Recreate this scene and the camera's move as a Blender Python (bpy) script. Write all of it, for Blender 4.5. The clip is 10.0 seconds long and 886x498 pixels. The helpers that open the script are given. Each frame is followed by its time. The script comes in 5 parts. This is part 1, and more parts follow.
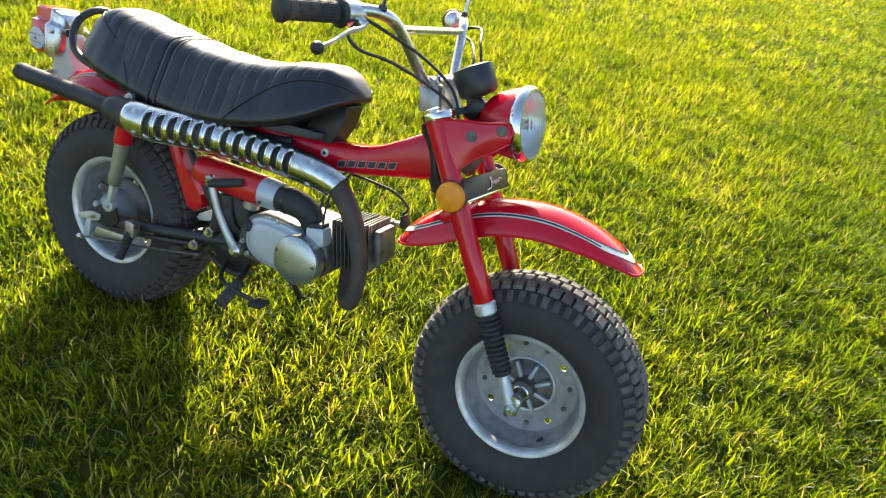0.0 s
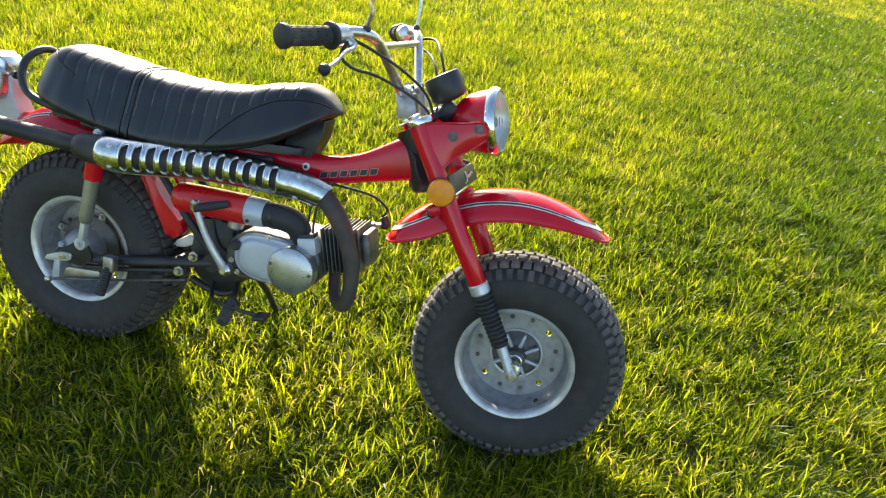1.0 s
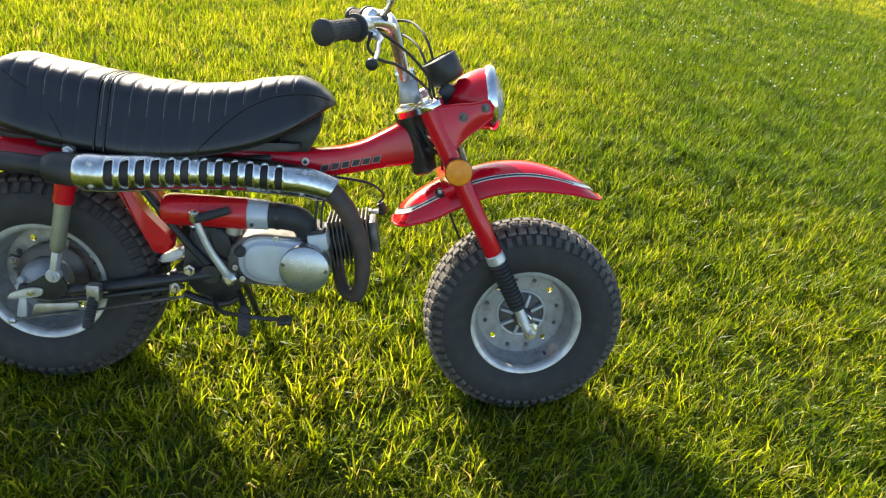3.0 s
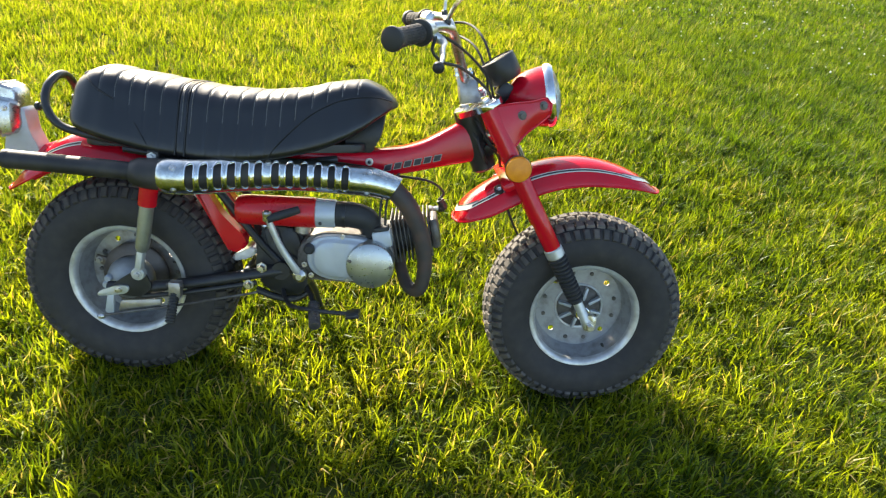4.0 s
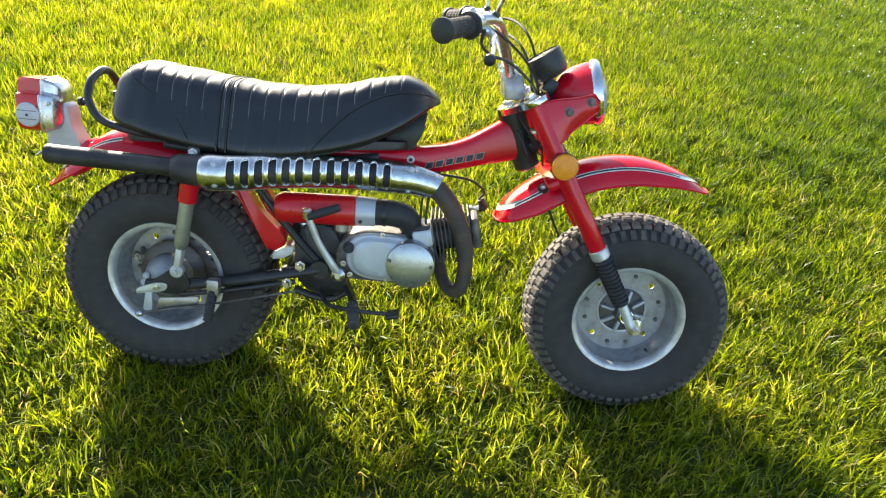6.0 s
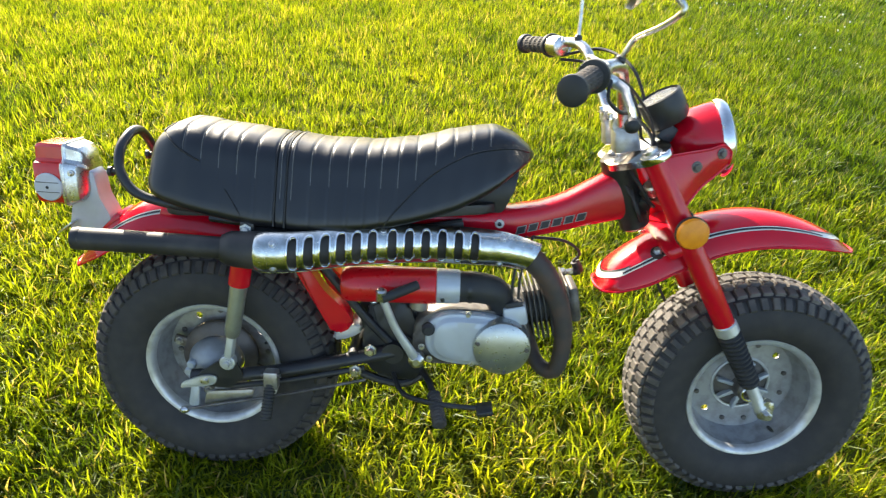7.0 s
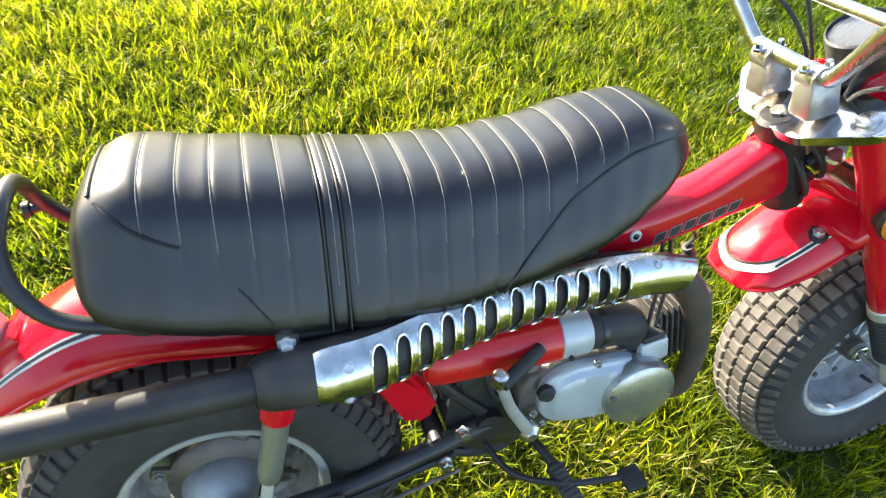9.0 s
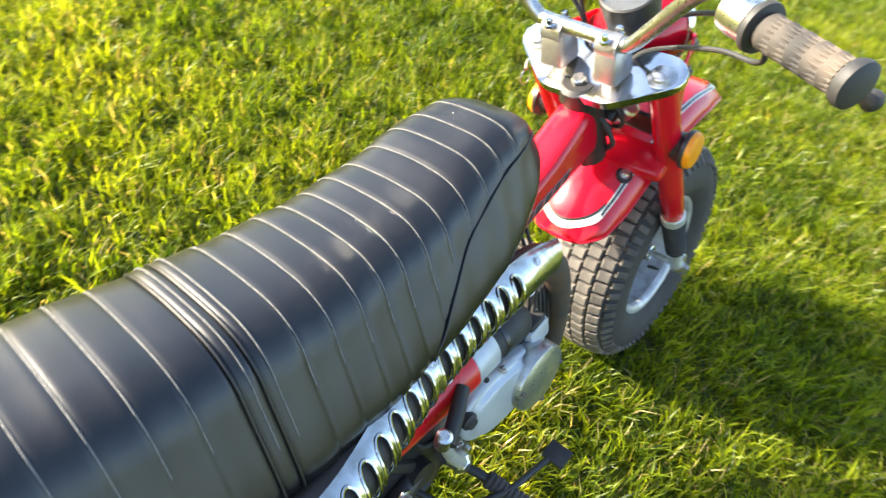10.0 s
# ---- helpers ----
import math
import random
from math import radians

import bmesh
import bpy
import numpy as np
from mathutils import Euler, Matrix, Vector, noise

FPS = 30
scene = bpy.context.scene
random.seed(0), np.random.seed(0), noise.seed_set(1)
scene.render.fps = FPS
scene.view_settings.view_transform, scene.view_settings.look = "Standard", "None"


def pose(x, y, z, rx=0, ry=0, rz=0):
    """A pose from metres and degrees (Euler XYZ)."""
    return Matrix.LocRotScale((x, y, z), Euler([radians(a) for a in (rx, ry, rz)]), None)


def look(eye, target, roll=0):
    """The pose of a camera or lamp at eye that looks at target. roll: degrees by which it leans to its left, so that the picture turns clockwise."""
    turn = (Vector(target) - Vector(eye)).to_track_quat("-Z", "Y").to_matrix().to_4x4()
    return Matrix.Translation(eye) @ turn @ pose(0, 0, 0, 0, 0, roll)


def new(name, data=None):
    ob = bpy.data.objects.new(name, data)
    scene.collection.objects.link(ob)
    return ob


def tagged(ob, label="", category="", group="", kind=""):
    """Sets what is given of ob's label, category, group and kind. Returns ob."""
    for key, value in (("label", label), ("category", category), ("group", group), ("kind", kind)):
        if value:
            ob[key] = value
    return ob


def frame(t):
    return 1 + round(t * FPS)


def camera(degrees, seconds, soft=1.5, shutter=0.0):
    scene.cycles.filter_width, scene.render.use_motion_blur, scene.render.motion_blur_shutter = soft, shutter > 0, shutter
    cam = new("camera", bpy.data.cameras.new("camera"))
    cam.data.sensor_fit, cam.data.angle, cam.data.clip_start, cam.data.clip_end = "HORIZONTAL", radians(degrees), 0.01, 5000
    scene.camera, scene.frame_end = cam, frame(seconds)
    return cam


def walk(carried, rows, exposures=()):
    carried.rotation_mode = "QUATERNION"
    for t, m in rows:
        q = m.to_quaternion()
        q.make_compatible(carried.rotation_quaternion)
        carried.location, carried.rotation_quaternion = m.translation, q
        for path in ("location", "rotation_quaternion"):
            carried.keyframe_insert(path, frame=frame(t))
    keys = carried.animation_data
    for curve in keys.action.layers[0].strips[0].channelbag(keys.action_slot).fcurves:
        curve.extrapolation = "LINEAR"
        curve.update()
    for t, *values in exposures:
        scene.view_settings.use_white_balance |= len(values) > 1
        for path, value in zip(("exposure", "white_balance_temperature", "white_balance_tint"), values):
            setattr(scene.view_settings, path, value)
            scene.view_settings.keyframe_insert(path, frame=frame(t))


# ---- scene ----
cam = camera(70.0, 10.0, soft=1.2, shutter=0.27)
PATH = [
    (0, (1.3430, -1.0728, 1.3289), (0.9282, 0.0845, 0.4696), 10.38),
    (0.5, (1.2535, -1.1749, 1.3433), (0.9646, 0.0442, 0.5185), 8.74),
    (1, (1.1776, -1.2683, 1.3534), (0.9907, -0.0251, 0.5352), 9.15),
    (1.5, (1.0977, -1.2810, 1.3349), (0.9761, -0.0268, 0.5210), 10.81),
    (2, (0.9306, -1.1994, 1.3186), (0.8609, 0.0578, 0.5033), 6.50),
    (2.5, (0.7907, -1.1934, 1.3375), (0.9133, 0.0424, 0.4963), 10.54),
    (2.7, (0.7766, -1.2526, 1.3441), (0.9658, -0.0176, 0.5141), 11.05),
    (3.8, (0.7343, -1.3937, 1.3599), (0.8512, -0.1601, 0.5145), 7.12),
    (4, (0.7175, -1.3784, 1.3681), (0.8053, -0.1471, 0.5160), 7.21),
    (4.5, (0.7155, -1.3878, 1.3636), (0.7814, -0.1466, 0.5240), 7.38),
    (5, (0.6966, -1.3919, 1.3675), (0.7598, -0.1537, 0.5231), 7.38),
    (5.2, (0.6902, -1.4005, 1.3692), (0.7556, -0.1638, 0.5229), 6.90),
    (6.3, (0.6293, -1.2952, 1.3185), (0.6657, -0.0546, 0.4761), 6.44),
    (6.5, (0.5853, -1.2058, 1.3301), (0.6239, 0.0340, 0.4867), 6.04),
    (7, (0.4767, -1.0584, 1.3309), (0.4964, 0.1692, 0.4691), 4.26),
    (7.5, (0.2838, -0.9199, 1.3185), (0.4493, 0.2250, 0.3637), 5.75),
    (8, (0.1804, -0.7850, 1.3121), (0.4850, 0.2800, 0.3007), 6.21),
    (8.5, (0.1374, -0.6327, 1.2732), (0.4945, 0.3835, 0.2292), 8.48),
    (9, (0.0998, -0.4484, 1.2497), (0.4991, 0.4791, 0.1404), 10.34),
    (9.5, (0.0500, -0.3396, 1.2464), (0.6535, 0.4400, 0.1159), 12.70),
    (10, (0.0123, -0.2025, 1.2401), (0.9099, 0.3175, 0.1567), 17.57),
]
EXPOSURES = [(0.0, 1.57), (1.5, 1.56), (2.5, 1.46), (4.0, 1.60), (6.5, 1.73), (7.5, 1.60), (8.0, 1.82), (8.5, 2.12), (9.0, 2.17), (10.0, 2.20)]
walk(cam, [(t, look(eye, target, roll)) for t, eye, target, roll in PATH], EXPOSURES)

# ---- light ----
SUN_ELEVATION, SUN_FROM = 23.0, (-0.515, 0.857)
world = bpy.data.worlds.new("sky")
scene.world = world
world.use_nodes = True
sky = world.node_tree.nodes.new("ShaderNodeTexSky")
sky.sky_type, sky.sun_disc = "NISHITA", False
sky.sun_elevation = radians(SUN_ELEVATION)
sky.dust_density = 1.6
sky.sun_rotation = math.atan2(SUN_FROM[0], SUN_FROM[1])
world.node_tree.links.new(sky.outputs[0], world.node_tree.nodes["Background"].inputs[0])
world.node_tree.nodes["Background"].inputs[1].default_value = 0.13
sun = new("sun", bpy.data.lights.new("sun", "SUN"))
sun.data.energy, sun.data.angle, sun.data.color = 4.9, radians(0.6), (1.0, 0.90, 0.72)
rise = math.tan(radians(SUN_ELEVATION)) * math.hypot(*SUN_FROM)
sun.matrix_world = look((SUN_FROM[0] * 10, SUN_FROM[1] * 10, rise * 10), (0, 0, 0))


# ---- materials ----
def material(name, color, rough=0.5, metal=0.0, second=None, scale=8.0, amount=0.5, grain=0.0, grain_scale=300.0,
             coat=0.0, wear=0.1, random_value=0.0, sheen=0.0):
    """A worn surface: two scales of colour and gloss variation and a fine relief."""
    m = bpy.data.materials.new(name)
    m.use_nodes = True
    t = m.node_tree
    b = t.nodes["Principled BSDF"]
    coord = t.nodes.new("ShaderNodeTexCoord")
    large, fine = t.nodes.new("ShaderNodeTexNoise"), t.nodes.new("ShaderNodeTexNoise")
    large.inputs["Scale"].default_value, large.inputs["Detail"].default_value = scale, 6
    fine.inputs["Scale"].default_value, fine.inputs["Detail"].default_value = grain_scale, 3
    t.links.new(coord.outputs["Object"], large.inputs["Vector"])
    t.links.new(coord.outputs["Object"], fine.inputs["Vector"])
    ramp = t.nodes.new("ShaderNodeMapRange")
    ramp.inputs[1].default_value, ramp.inputs[2].default_value = 0.42, 0.72
    ramp.inputs[3].default_value, ramp.inputs[4].default_value = 0.0, amount
    t.links.new(large.outputs[0], ramp.inputs[0])
    mix = t.nodes.new("ShaderNodeMix")
    mix.data_type = "RGBA"
    mix.inputs["A"].default_value = (*color, 1)
    mix.inputs["B"].default_value = (*(second or [c * 0.6 for c in color]), 1)
    t.links.new(ramp.outputs[0], mix.inputs["Factor"])
    out = mix.outputs["Result"]
    if random_value:
        info, hsv, span = t.nodes.new("ShaderNodeObjectInfo"), t.nodes.new("ShaderNodeHueSaturation"), t.nodes.new("ShaderNodeMapRange")
        span.inputs[3].default_value, span.inputs[4].default_value = 1 - random_value, 1 + random_value
        t.links.new(info.outputs["Random"], span.inputs[0])
        t.links.new(span.outputs[0], hsv.inputs["Value"])
        t.links.new(out, hsv.inputs["Color"])
        out = hsv.outputs[0]
    t.links.new(out, b.inputs["Base Color"])
    gloss = t.nodes.new("ShaderNodeMapRange")
    gloss.inputs[3].default_value, gloss.inputs[4].default_value = max(rough - wear, 0.02), min(rough + wear, 1.0)
    mid = t.nodes.new("ShaderNodeTexNoise")
    mid.inputs["Scale"].default_value, mid.inputs["Detail"].default_value = scale * 4, 5
    t.links.new(coord.outputs["Object"], mid.inputs["Vector"])
    t.links.new(mid.outputs[0], gloss.inputs[0])
    t.links.new(gloss.outputs[0], b.inputs["Roughness"])
    b.inputs["Metallic"].default_value = metal
    b.inputs["Coat Weight"].default_value = coat
    b.inputs["Coat Roughness"].default_value = 0.08
    b.inputs["Sheen Weight"].default_value = sheen
    if grain:
        bump = t.nodes.new("ShaderNodeBump")
        bump.inputs["Strength"].default_value, bump.inputs["Distance"].default_value = grain, 0.001
        t.links.new(fine.outputs[0], bump.inputs["Height"])
        t.links.new(bump.outputs[0], b.inputs["Normal"])
    return m


RED = material("red paint", (0.60, 0.004, 0.018), 0.165, 0.0, (0.44, 0.006, 0.018), 14, 0.6, 0.03, 500, wear=0.10)
RED_CAN = material("red lacquer", (0.62, 0.008, 0.014), 0.30, 0.0, (0.46, 0.016, 0.010), 18, 0.6, 0.05, 400, coat=0.3)
CHROME = material("chrome", (0.78, 0.78, 0.78), 0.10, 1.0, (0.55, 0.53, 0.50), 40, 0.7, 0.05, 350, wear=0.07)
SHIELD = material("hazed chrome", (0.66, 0.67, 0.64), 0.22, 1.0, (0.36, 0.37, 0.33), 60, 0.8, 0.34, 110, wear=0.13)
WORN_CHROME = material("worn chrome", (0.66, 0.65, 0.63), 0.30, 1.0, (0.40, 0.37, 0.33), 50, 0.8, 0.12, 400, wear=0.12)
ALLOY = material("painted engine alloy", (0.50, 0.53, 0.56), 0.42, 0.35, (0.40, 0.42, 0.44), 20, 0.6, 0.10, 350)
ALLOY_DARK = material("oily cast alloy", (0.17, 0.155, 0.14), 0.50, 0.5, (0.05, 0.040, 0.032), 30, 0.9, 0.25, 250)
RIM_PAINT = material("silver rim paint", (0.38, 0.38, 0.385), 0.42, 0.35, (0.18, 0.165, 0.15), 40, 0.7, 0.14, 260, wear=0.12)
RIM_SHINY = material("dulled silver rim", (0.36, 0.355, 0.35), 0.38, 0.45, (0.14, 0.12, 0.105), 34, 0.9, 0.16, 220, wear=0.14)
DULL_CHROME = material("dulled chrome", (0.58, 0.59, 0.58), 0.36, 0.5, (0.44, 0.44, 0.42), 30, 0.7, 0.10, 250)
POLISHED = material("brushed engine cover", (0.46, 0.48, 0.48), 0.30, 0.85, (0.34, 0.35, 0.34), 30, 0.7, 0.12, 250, wear=0.10)
LIP = material("worn bright rim flange", (0.62, 0.62, 0.62), 0.34, 0.5, (0.36, 0.34, 0.32), 34, 0.8, 0.10, 260, wear=0.12)
CAST = material("dull cast metal", (0.42, 0.40, 0.39), 0.36, 0.8, (0.25, 0.23, 0.21), 40, 0.8, 0.12, 250, wear=0.12)
FIN = material("blackened fin metal", (0.10, 0.095, 0.09), 0.6, 0.4, (0.04, 0.035, 0.03), 40, 0.8, 0.15, 250)
BLACK = material("satin black enamel", (0.018, 0.018, 0.019), 0.42, 0.0, (0.045, 0.040, 0.036), 25, 0.6, 0.10, 400)
PIPE = material("flat black exhaust paint", (0.018, 0.016, 0.015), 0.55, 0.0, (0.075, 0.062, 0.052), 14, 0.7, 0.20, 350)
HEADER = material("rusty exhaust header", (0.060, 0.048, 0.042), 0.62, 0.1, (0.13, 0.075, 0.05), 22, 0.7, 0.25, 300)
VINYL = material("black seat vinyl", (0.0065, 0.0065, 0.0078), 0.35, 0.0, (0.013, 0.0127, 0.0125), 9, 0.6, 0.12, 600, wear=0.09)
THREAD = material("pale seat stitching", (0.17, 0.165, 0.155), 0.7, 0.0, (0.08, 0.077, 0.072), 150, 1.0)
PIPING = material("black seat piping", (0.012, 0.012, 0.013), 0.35)
RUBBER = material("dusty tyre rubber", (0.030, 0.027, 0.026), 0.75, 0.0, (0.055, 0.047, 0.041), 34, 0.6, 0.45, 160)
TREAD = material("dusty tread rubber", (0.072, 0.065, 0.060), 0.72, 0.0, (0.18, 0.155, 0.13), 26, 0.9, 0.35, 260, random_value=0.30)
GRIP = material("ribbed grip rubber", (0.030, 0.028, 0.027), 0.8, 0.0, (0.16, 0.125, 0.095), 18, 0.7, 0.30, 300)
RUBBER_BLACK = material("black rubber", (0.020, 0.020, 0.021), 0.6, 0.0, (0.045, 0.042, 0.038), 20, 0.6, 0.15, 300)
AMBER = material("amber plastic lens", (0.86, 0.30, 0.004), 0.40, 0.0, (0.70, 0.20, 0.004), 60, 0.7, 0.25, 500, coat=0.05)
LENS_RED = material("red lamp lens", (0.60, 0.020, 0.012), 0.20, 0.0, (0.45, 0.015, 0.012), 30, 0.5, 0.06, 400, coat=0.5)
PALE = material("pale grey bracket paint", (0.55, 0.54, 0.56), 0.35, 0.1, (0.42, 0.38, 0.38), 20, 0.6, 0.08, 300)
WHITE = material("white stripe paint", (0.78, 0.76, 0.68), 0.35, 0.0, (0.60, 0.55, 0.46), 40, 0.7, 0.05, 300, coat=0.3)
DARK = material("black stripe paint", (0.015, 0.015, 0.015), 0.35, coat=0.3)
SILVER_LETTER = material("faded badge silver", (0.36, 0.33, 0.33), 0.5, 0.3)
BADGE = material("badge black", (0.03, 0.025, 0.03), 0.5)
FACE = material("dial face", (0.20, 0.20, 0.21), 0.3, 0.2, (0.18, 0.18, 0.18), 60, 0.8)
REFLECTOR = material("lamp reflector", (0.88, 0.89, 0.90), 0.42, 0.8, (0.75, 0.76, 0.78), 30, 0.5, 0.2, 120)


def glass_material():
    m = bpy.data.materials.new("lamp glass")
    m.use_nodes = True
    b = m.node_tree.nodes["Principled BSDF"]
    b.inputs["Base Color"].default_value = (0.9, 0.93, 0.93, 1)
    b.inputs["Roughness"].default_value, b.inputs["Transmission Weight"].default_value, b.inputs["IOR"].default_value = 0.04, 1.0, 1.45
    wave, bump = m.node_tree.nodes.new("ShaderNodeTexWave"), m.node_tree.nodes.new("ShaderNodeBump")
    coord = m.node_tree.nodes.new("ShaderNodeTexCoord")
    wave.bands_direction = "Y"
    wave.inputs["Scale"].default_value, wave.inputs["Distortion"].default_value = 30, 1
    bump.inputs["Strength"].default_value, bump.inputs["Distance"].default_value = 0.4, 0.002
    m.node_tree.links.new(coord.outputs["Object"], wave.inputs["Vector"])
    m.node_tree.links.new(wave.outputs[0], bump.inputs["Height"])
    m.node_tree.links.new(bump.outputs[0], b.inputs["Normal"])
    return m


VINYL.node_tree.nodes["Principled BSDF"].inputs["Specular IOR Level"].default_value = 0.62
GLASS = glass_material()


def grass_material(name, greens, straw, straw_share):
    """Blades that differ one by one in green, a few of them dry, and let light through."""
    m = bpy.data.materials.new(name)
    m.use_nodes = True
    t = m.node_tree
    t.nodes.remove(t.nodes["Principled BSDF"])
    geo, ramp = t.nodes.new("ShaderNodeNewGeometry"), t.nodes.new("ShaderNodeValToRGB")
    ramp.color_ramp.interpolation = "LINEAR"
    e = ramp.color_ramp.elements
    e[0].position, e[0].color = 0.0, (*greens[0], 1)
    e[1].position, e[1].color = 1.0, (*straw, 1)
    for pos, c in ((0.35, greens[1]), (0.7, greens[2]), (1 - straw_share - 0.02, greens[2]), (1 - straw_share, straw)):
        n = e.new(pos)
        n.color = (*c, 1)
    t.links.new(geo.outputs["Random Per Island"], ramp.inputs[0])
    coord, patch, hsv = t.nodes.new("ShaderNodeTexCoord"), t.nodes.new("ShaderNodeTexNoise"), t.nodes.new("ShaderNodeHueSaturation")
    patch.inputs["Scale"].default_value, patch.inputs["Detail"].default_value = 2.2, 4
    span, hue = t.nodes.new("ShaderNodeMapRange"), t.nodes.new("ShaderNodeMapRange")
    span.inputs[1].default_value, span.inputs[2].default_value, span.inputs[3].default_value, span.inputs[4].default_value = 0.3, 0.7, 0.70, 1.30
    hue.inputs[1].default_value, hue.inputs[2].default_value, hue.inputs[3].default_value, hue.inputs[4].default_value = 0.3, 0.7, 0.525, 0.488
    t.links.new(coord.outputs["Object"], patch.inputs["Vector"])
    t.links.new(patch.outputs[0], span.inputs[0])
    t.links.new(patch.outputs[0], hue.inputs[0])
    t.links.new(span.outputs[0], hsv.inputs["Value"])
    t.links.new(hue.outputs[0], hsv.inputs["Hue"])
    t.links.new(ramp.outputs[0], hsv.inputs["Color"])

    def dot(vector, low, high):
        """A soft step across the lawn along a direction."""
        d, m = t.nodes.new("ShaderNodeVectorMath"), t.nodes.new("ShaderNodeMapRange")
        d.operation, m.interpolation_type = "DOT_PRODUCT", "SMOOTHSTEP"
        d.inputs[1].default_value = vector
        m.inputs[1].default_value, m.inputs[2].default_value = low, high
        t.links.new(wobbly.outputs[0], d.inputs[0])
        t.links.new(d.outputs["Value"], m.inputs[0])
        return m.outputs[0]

    # a broad zone beside and behind the machine, its colour multiplied darker and bluer green
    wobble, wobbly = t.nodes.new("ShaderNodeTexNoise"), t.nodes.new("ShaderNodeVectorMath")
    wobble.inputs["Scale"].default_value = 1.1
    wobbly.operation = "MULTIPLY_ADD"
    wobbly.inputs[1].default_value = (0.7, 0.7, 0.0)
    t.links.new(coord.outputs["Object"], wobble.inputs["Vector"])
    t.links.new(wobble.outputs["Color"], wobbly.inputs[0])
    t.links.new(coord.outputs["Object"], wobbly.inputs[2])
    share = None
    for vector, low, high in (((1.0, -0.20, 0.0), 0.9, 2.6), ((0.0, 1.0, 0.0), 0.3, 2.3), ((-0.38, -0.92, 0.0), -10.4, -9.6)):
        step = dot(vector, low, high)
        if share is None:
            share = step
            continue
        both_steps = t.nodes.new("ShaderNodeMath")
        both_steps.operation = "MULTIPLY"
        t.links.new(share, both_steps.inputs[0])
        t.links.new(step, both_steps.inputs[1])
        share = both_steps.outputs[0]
    deeper = t.nodes.new("ShaderNodeMix")
    deeper.data_type, deeper.blend_type = "RGBA", "MULTIPLY"
    deeper.inputs["B"].default_value = (0.50, 0.64, 0.72, 1)
    t.links.new(share, deeper.inputs["Factor"])
    t.links.new(hsv.outputs[0], deeper.inputs["A"])
    grown = deeper.outputs["Result"]
    leaf, through_light, gloss = t.nodes.new("ShaderNodeBsdfDiffuse"), t.nodes.new("ShaderNodeBsdfTranslucent"), t.nodes.new("ShaderNodeBsdfGlossy")
    warm = t.nodes.new("ShaderNodeMix")
    warm.data_type, warm.blend_type = "RGBA", "MULTIPLY"
    warm.inputs["Factor"].default_value = 1.0
    warm.inputs["B"].default_value = (1.90, 1.70, 0.62, 1)
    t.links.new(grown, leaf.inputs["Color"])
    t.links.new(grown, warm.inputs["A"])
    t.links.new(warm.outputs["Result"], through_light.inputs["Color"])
    gloss.inputs["Roughness"].default_value = 0.42
    gloss.inputs["Color"].default_value = (0.9, 0.95, 0.8, 1)
    one, two = t.nodes.new("ShaderNodeMixShader"), t.nodes.new("ShaderNodeMixShader")
    one.inputs[0].default_value, two.inputs[0].default_value = 0.62, 0.022
    t.links.new(leaf.outputs[0], one.inputs[1])
    t.links.new(through_light.outputs[0], one.inputs[2])
    t.links.new(one.outputs[0], two.inputs[1])
    t.links.new(gloss.outputs[0], two.inputs[2])
    t.links.new(two.outputs[0], t.nodes["Material Output"].inputs["Surface"])
    return m


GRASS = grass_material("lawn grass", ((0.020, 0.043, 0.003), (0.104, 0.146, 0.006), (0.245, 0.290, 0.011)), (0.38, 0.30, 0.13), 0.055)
SOIL = material("thatch and soil", (0.060, 0.076, 0.010), 0.95, 0.0, (0.105, 0.090, 0.034), 7, 0.6, 0.6, 120)

SOIL.node_tree.nodes["Principled BSDF"].inputs["Specular IOR Level"].default_value = 0.1

# ---- shapes ----
Z0 = 0.264          # rear axle above the point where the machine stands
LEAN_ANGLE = -15.0
WB = 1.22           # wheelbase


def spline(points, steps=8):
    """Points of a smooth line through the given ones."""
    p = [Vector(q) for q in points]
    if len(p) < 3:
        return p
    p = [2 * p[0] - p[1]] + p + [2 * p[-1] - p[-2]]
    out = []
    for i in range(1, len(p) - 2):
        a, b, c, d = p[i - 1:i + 3]
        for k in range(steps):
            s = k / steps
            out.append(0.5 * (2 * b + (c - a) * s + (2 * a - 5 * b + 4 * c - d) * s * s + (3 * b - a - 3 * c + d) * s ** 3))
    out.append(p[-2])
    return out


def ring_faces(bm, rings, closed=True, caps=True):
    n = len(rings[0])
    for a, b in zip(rings, rings[1:]):
        for i in range(n if closed else n - 1):
            j = (i + 1) % n
            bm.faces.new((a[i], a[j], b[j], b[i]))
    if caps and closed:
        bm.faces.new(list(reversed(rings[0])))
        bm.faces.new(rings[-1])


def tube(bm, points, radius, segs=12, steps=8, flat=1.0):
    """A round bar along a smooth line; radius: one number or one for each point."""
    line = spline(points, steps)
    if isinstance(radius, (int, float)):
        radii = [radius] * len(line)
    else:
        radii = [float(r) for r in np.interp(np.linspace(0, len(radius) - 1, len(line)), range(len(radius)), radius)]
    rings, side = [], None
    for i, p in enumerate(line):
        d = (line[min(i + 1, len(line) - 1)] - line[max(i - 1, 0)]).normalized()
        if side is None:
            side = d.orthogonal().normalized()
        side = (side - d * side.dot(d)).normalized()
        up = d.cross(side)
        rings.append([bm.verts.new(p + radii[i] * (math.cos(a) * side + flat * math.sin(a) * up))
                      for a in (2 * math.pi * k / segs for k in range(segs))])
    ring_faces(bm, rings)
    return bm


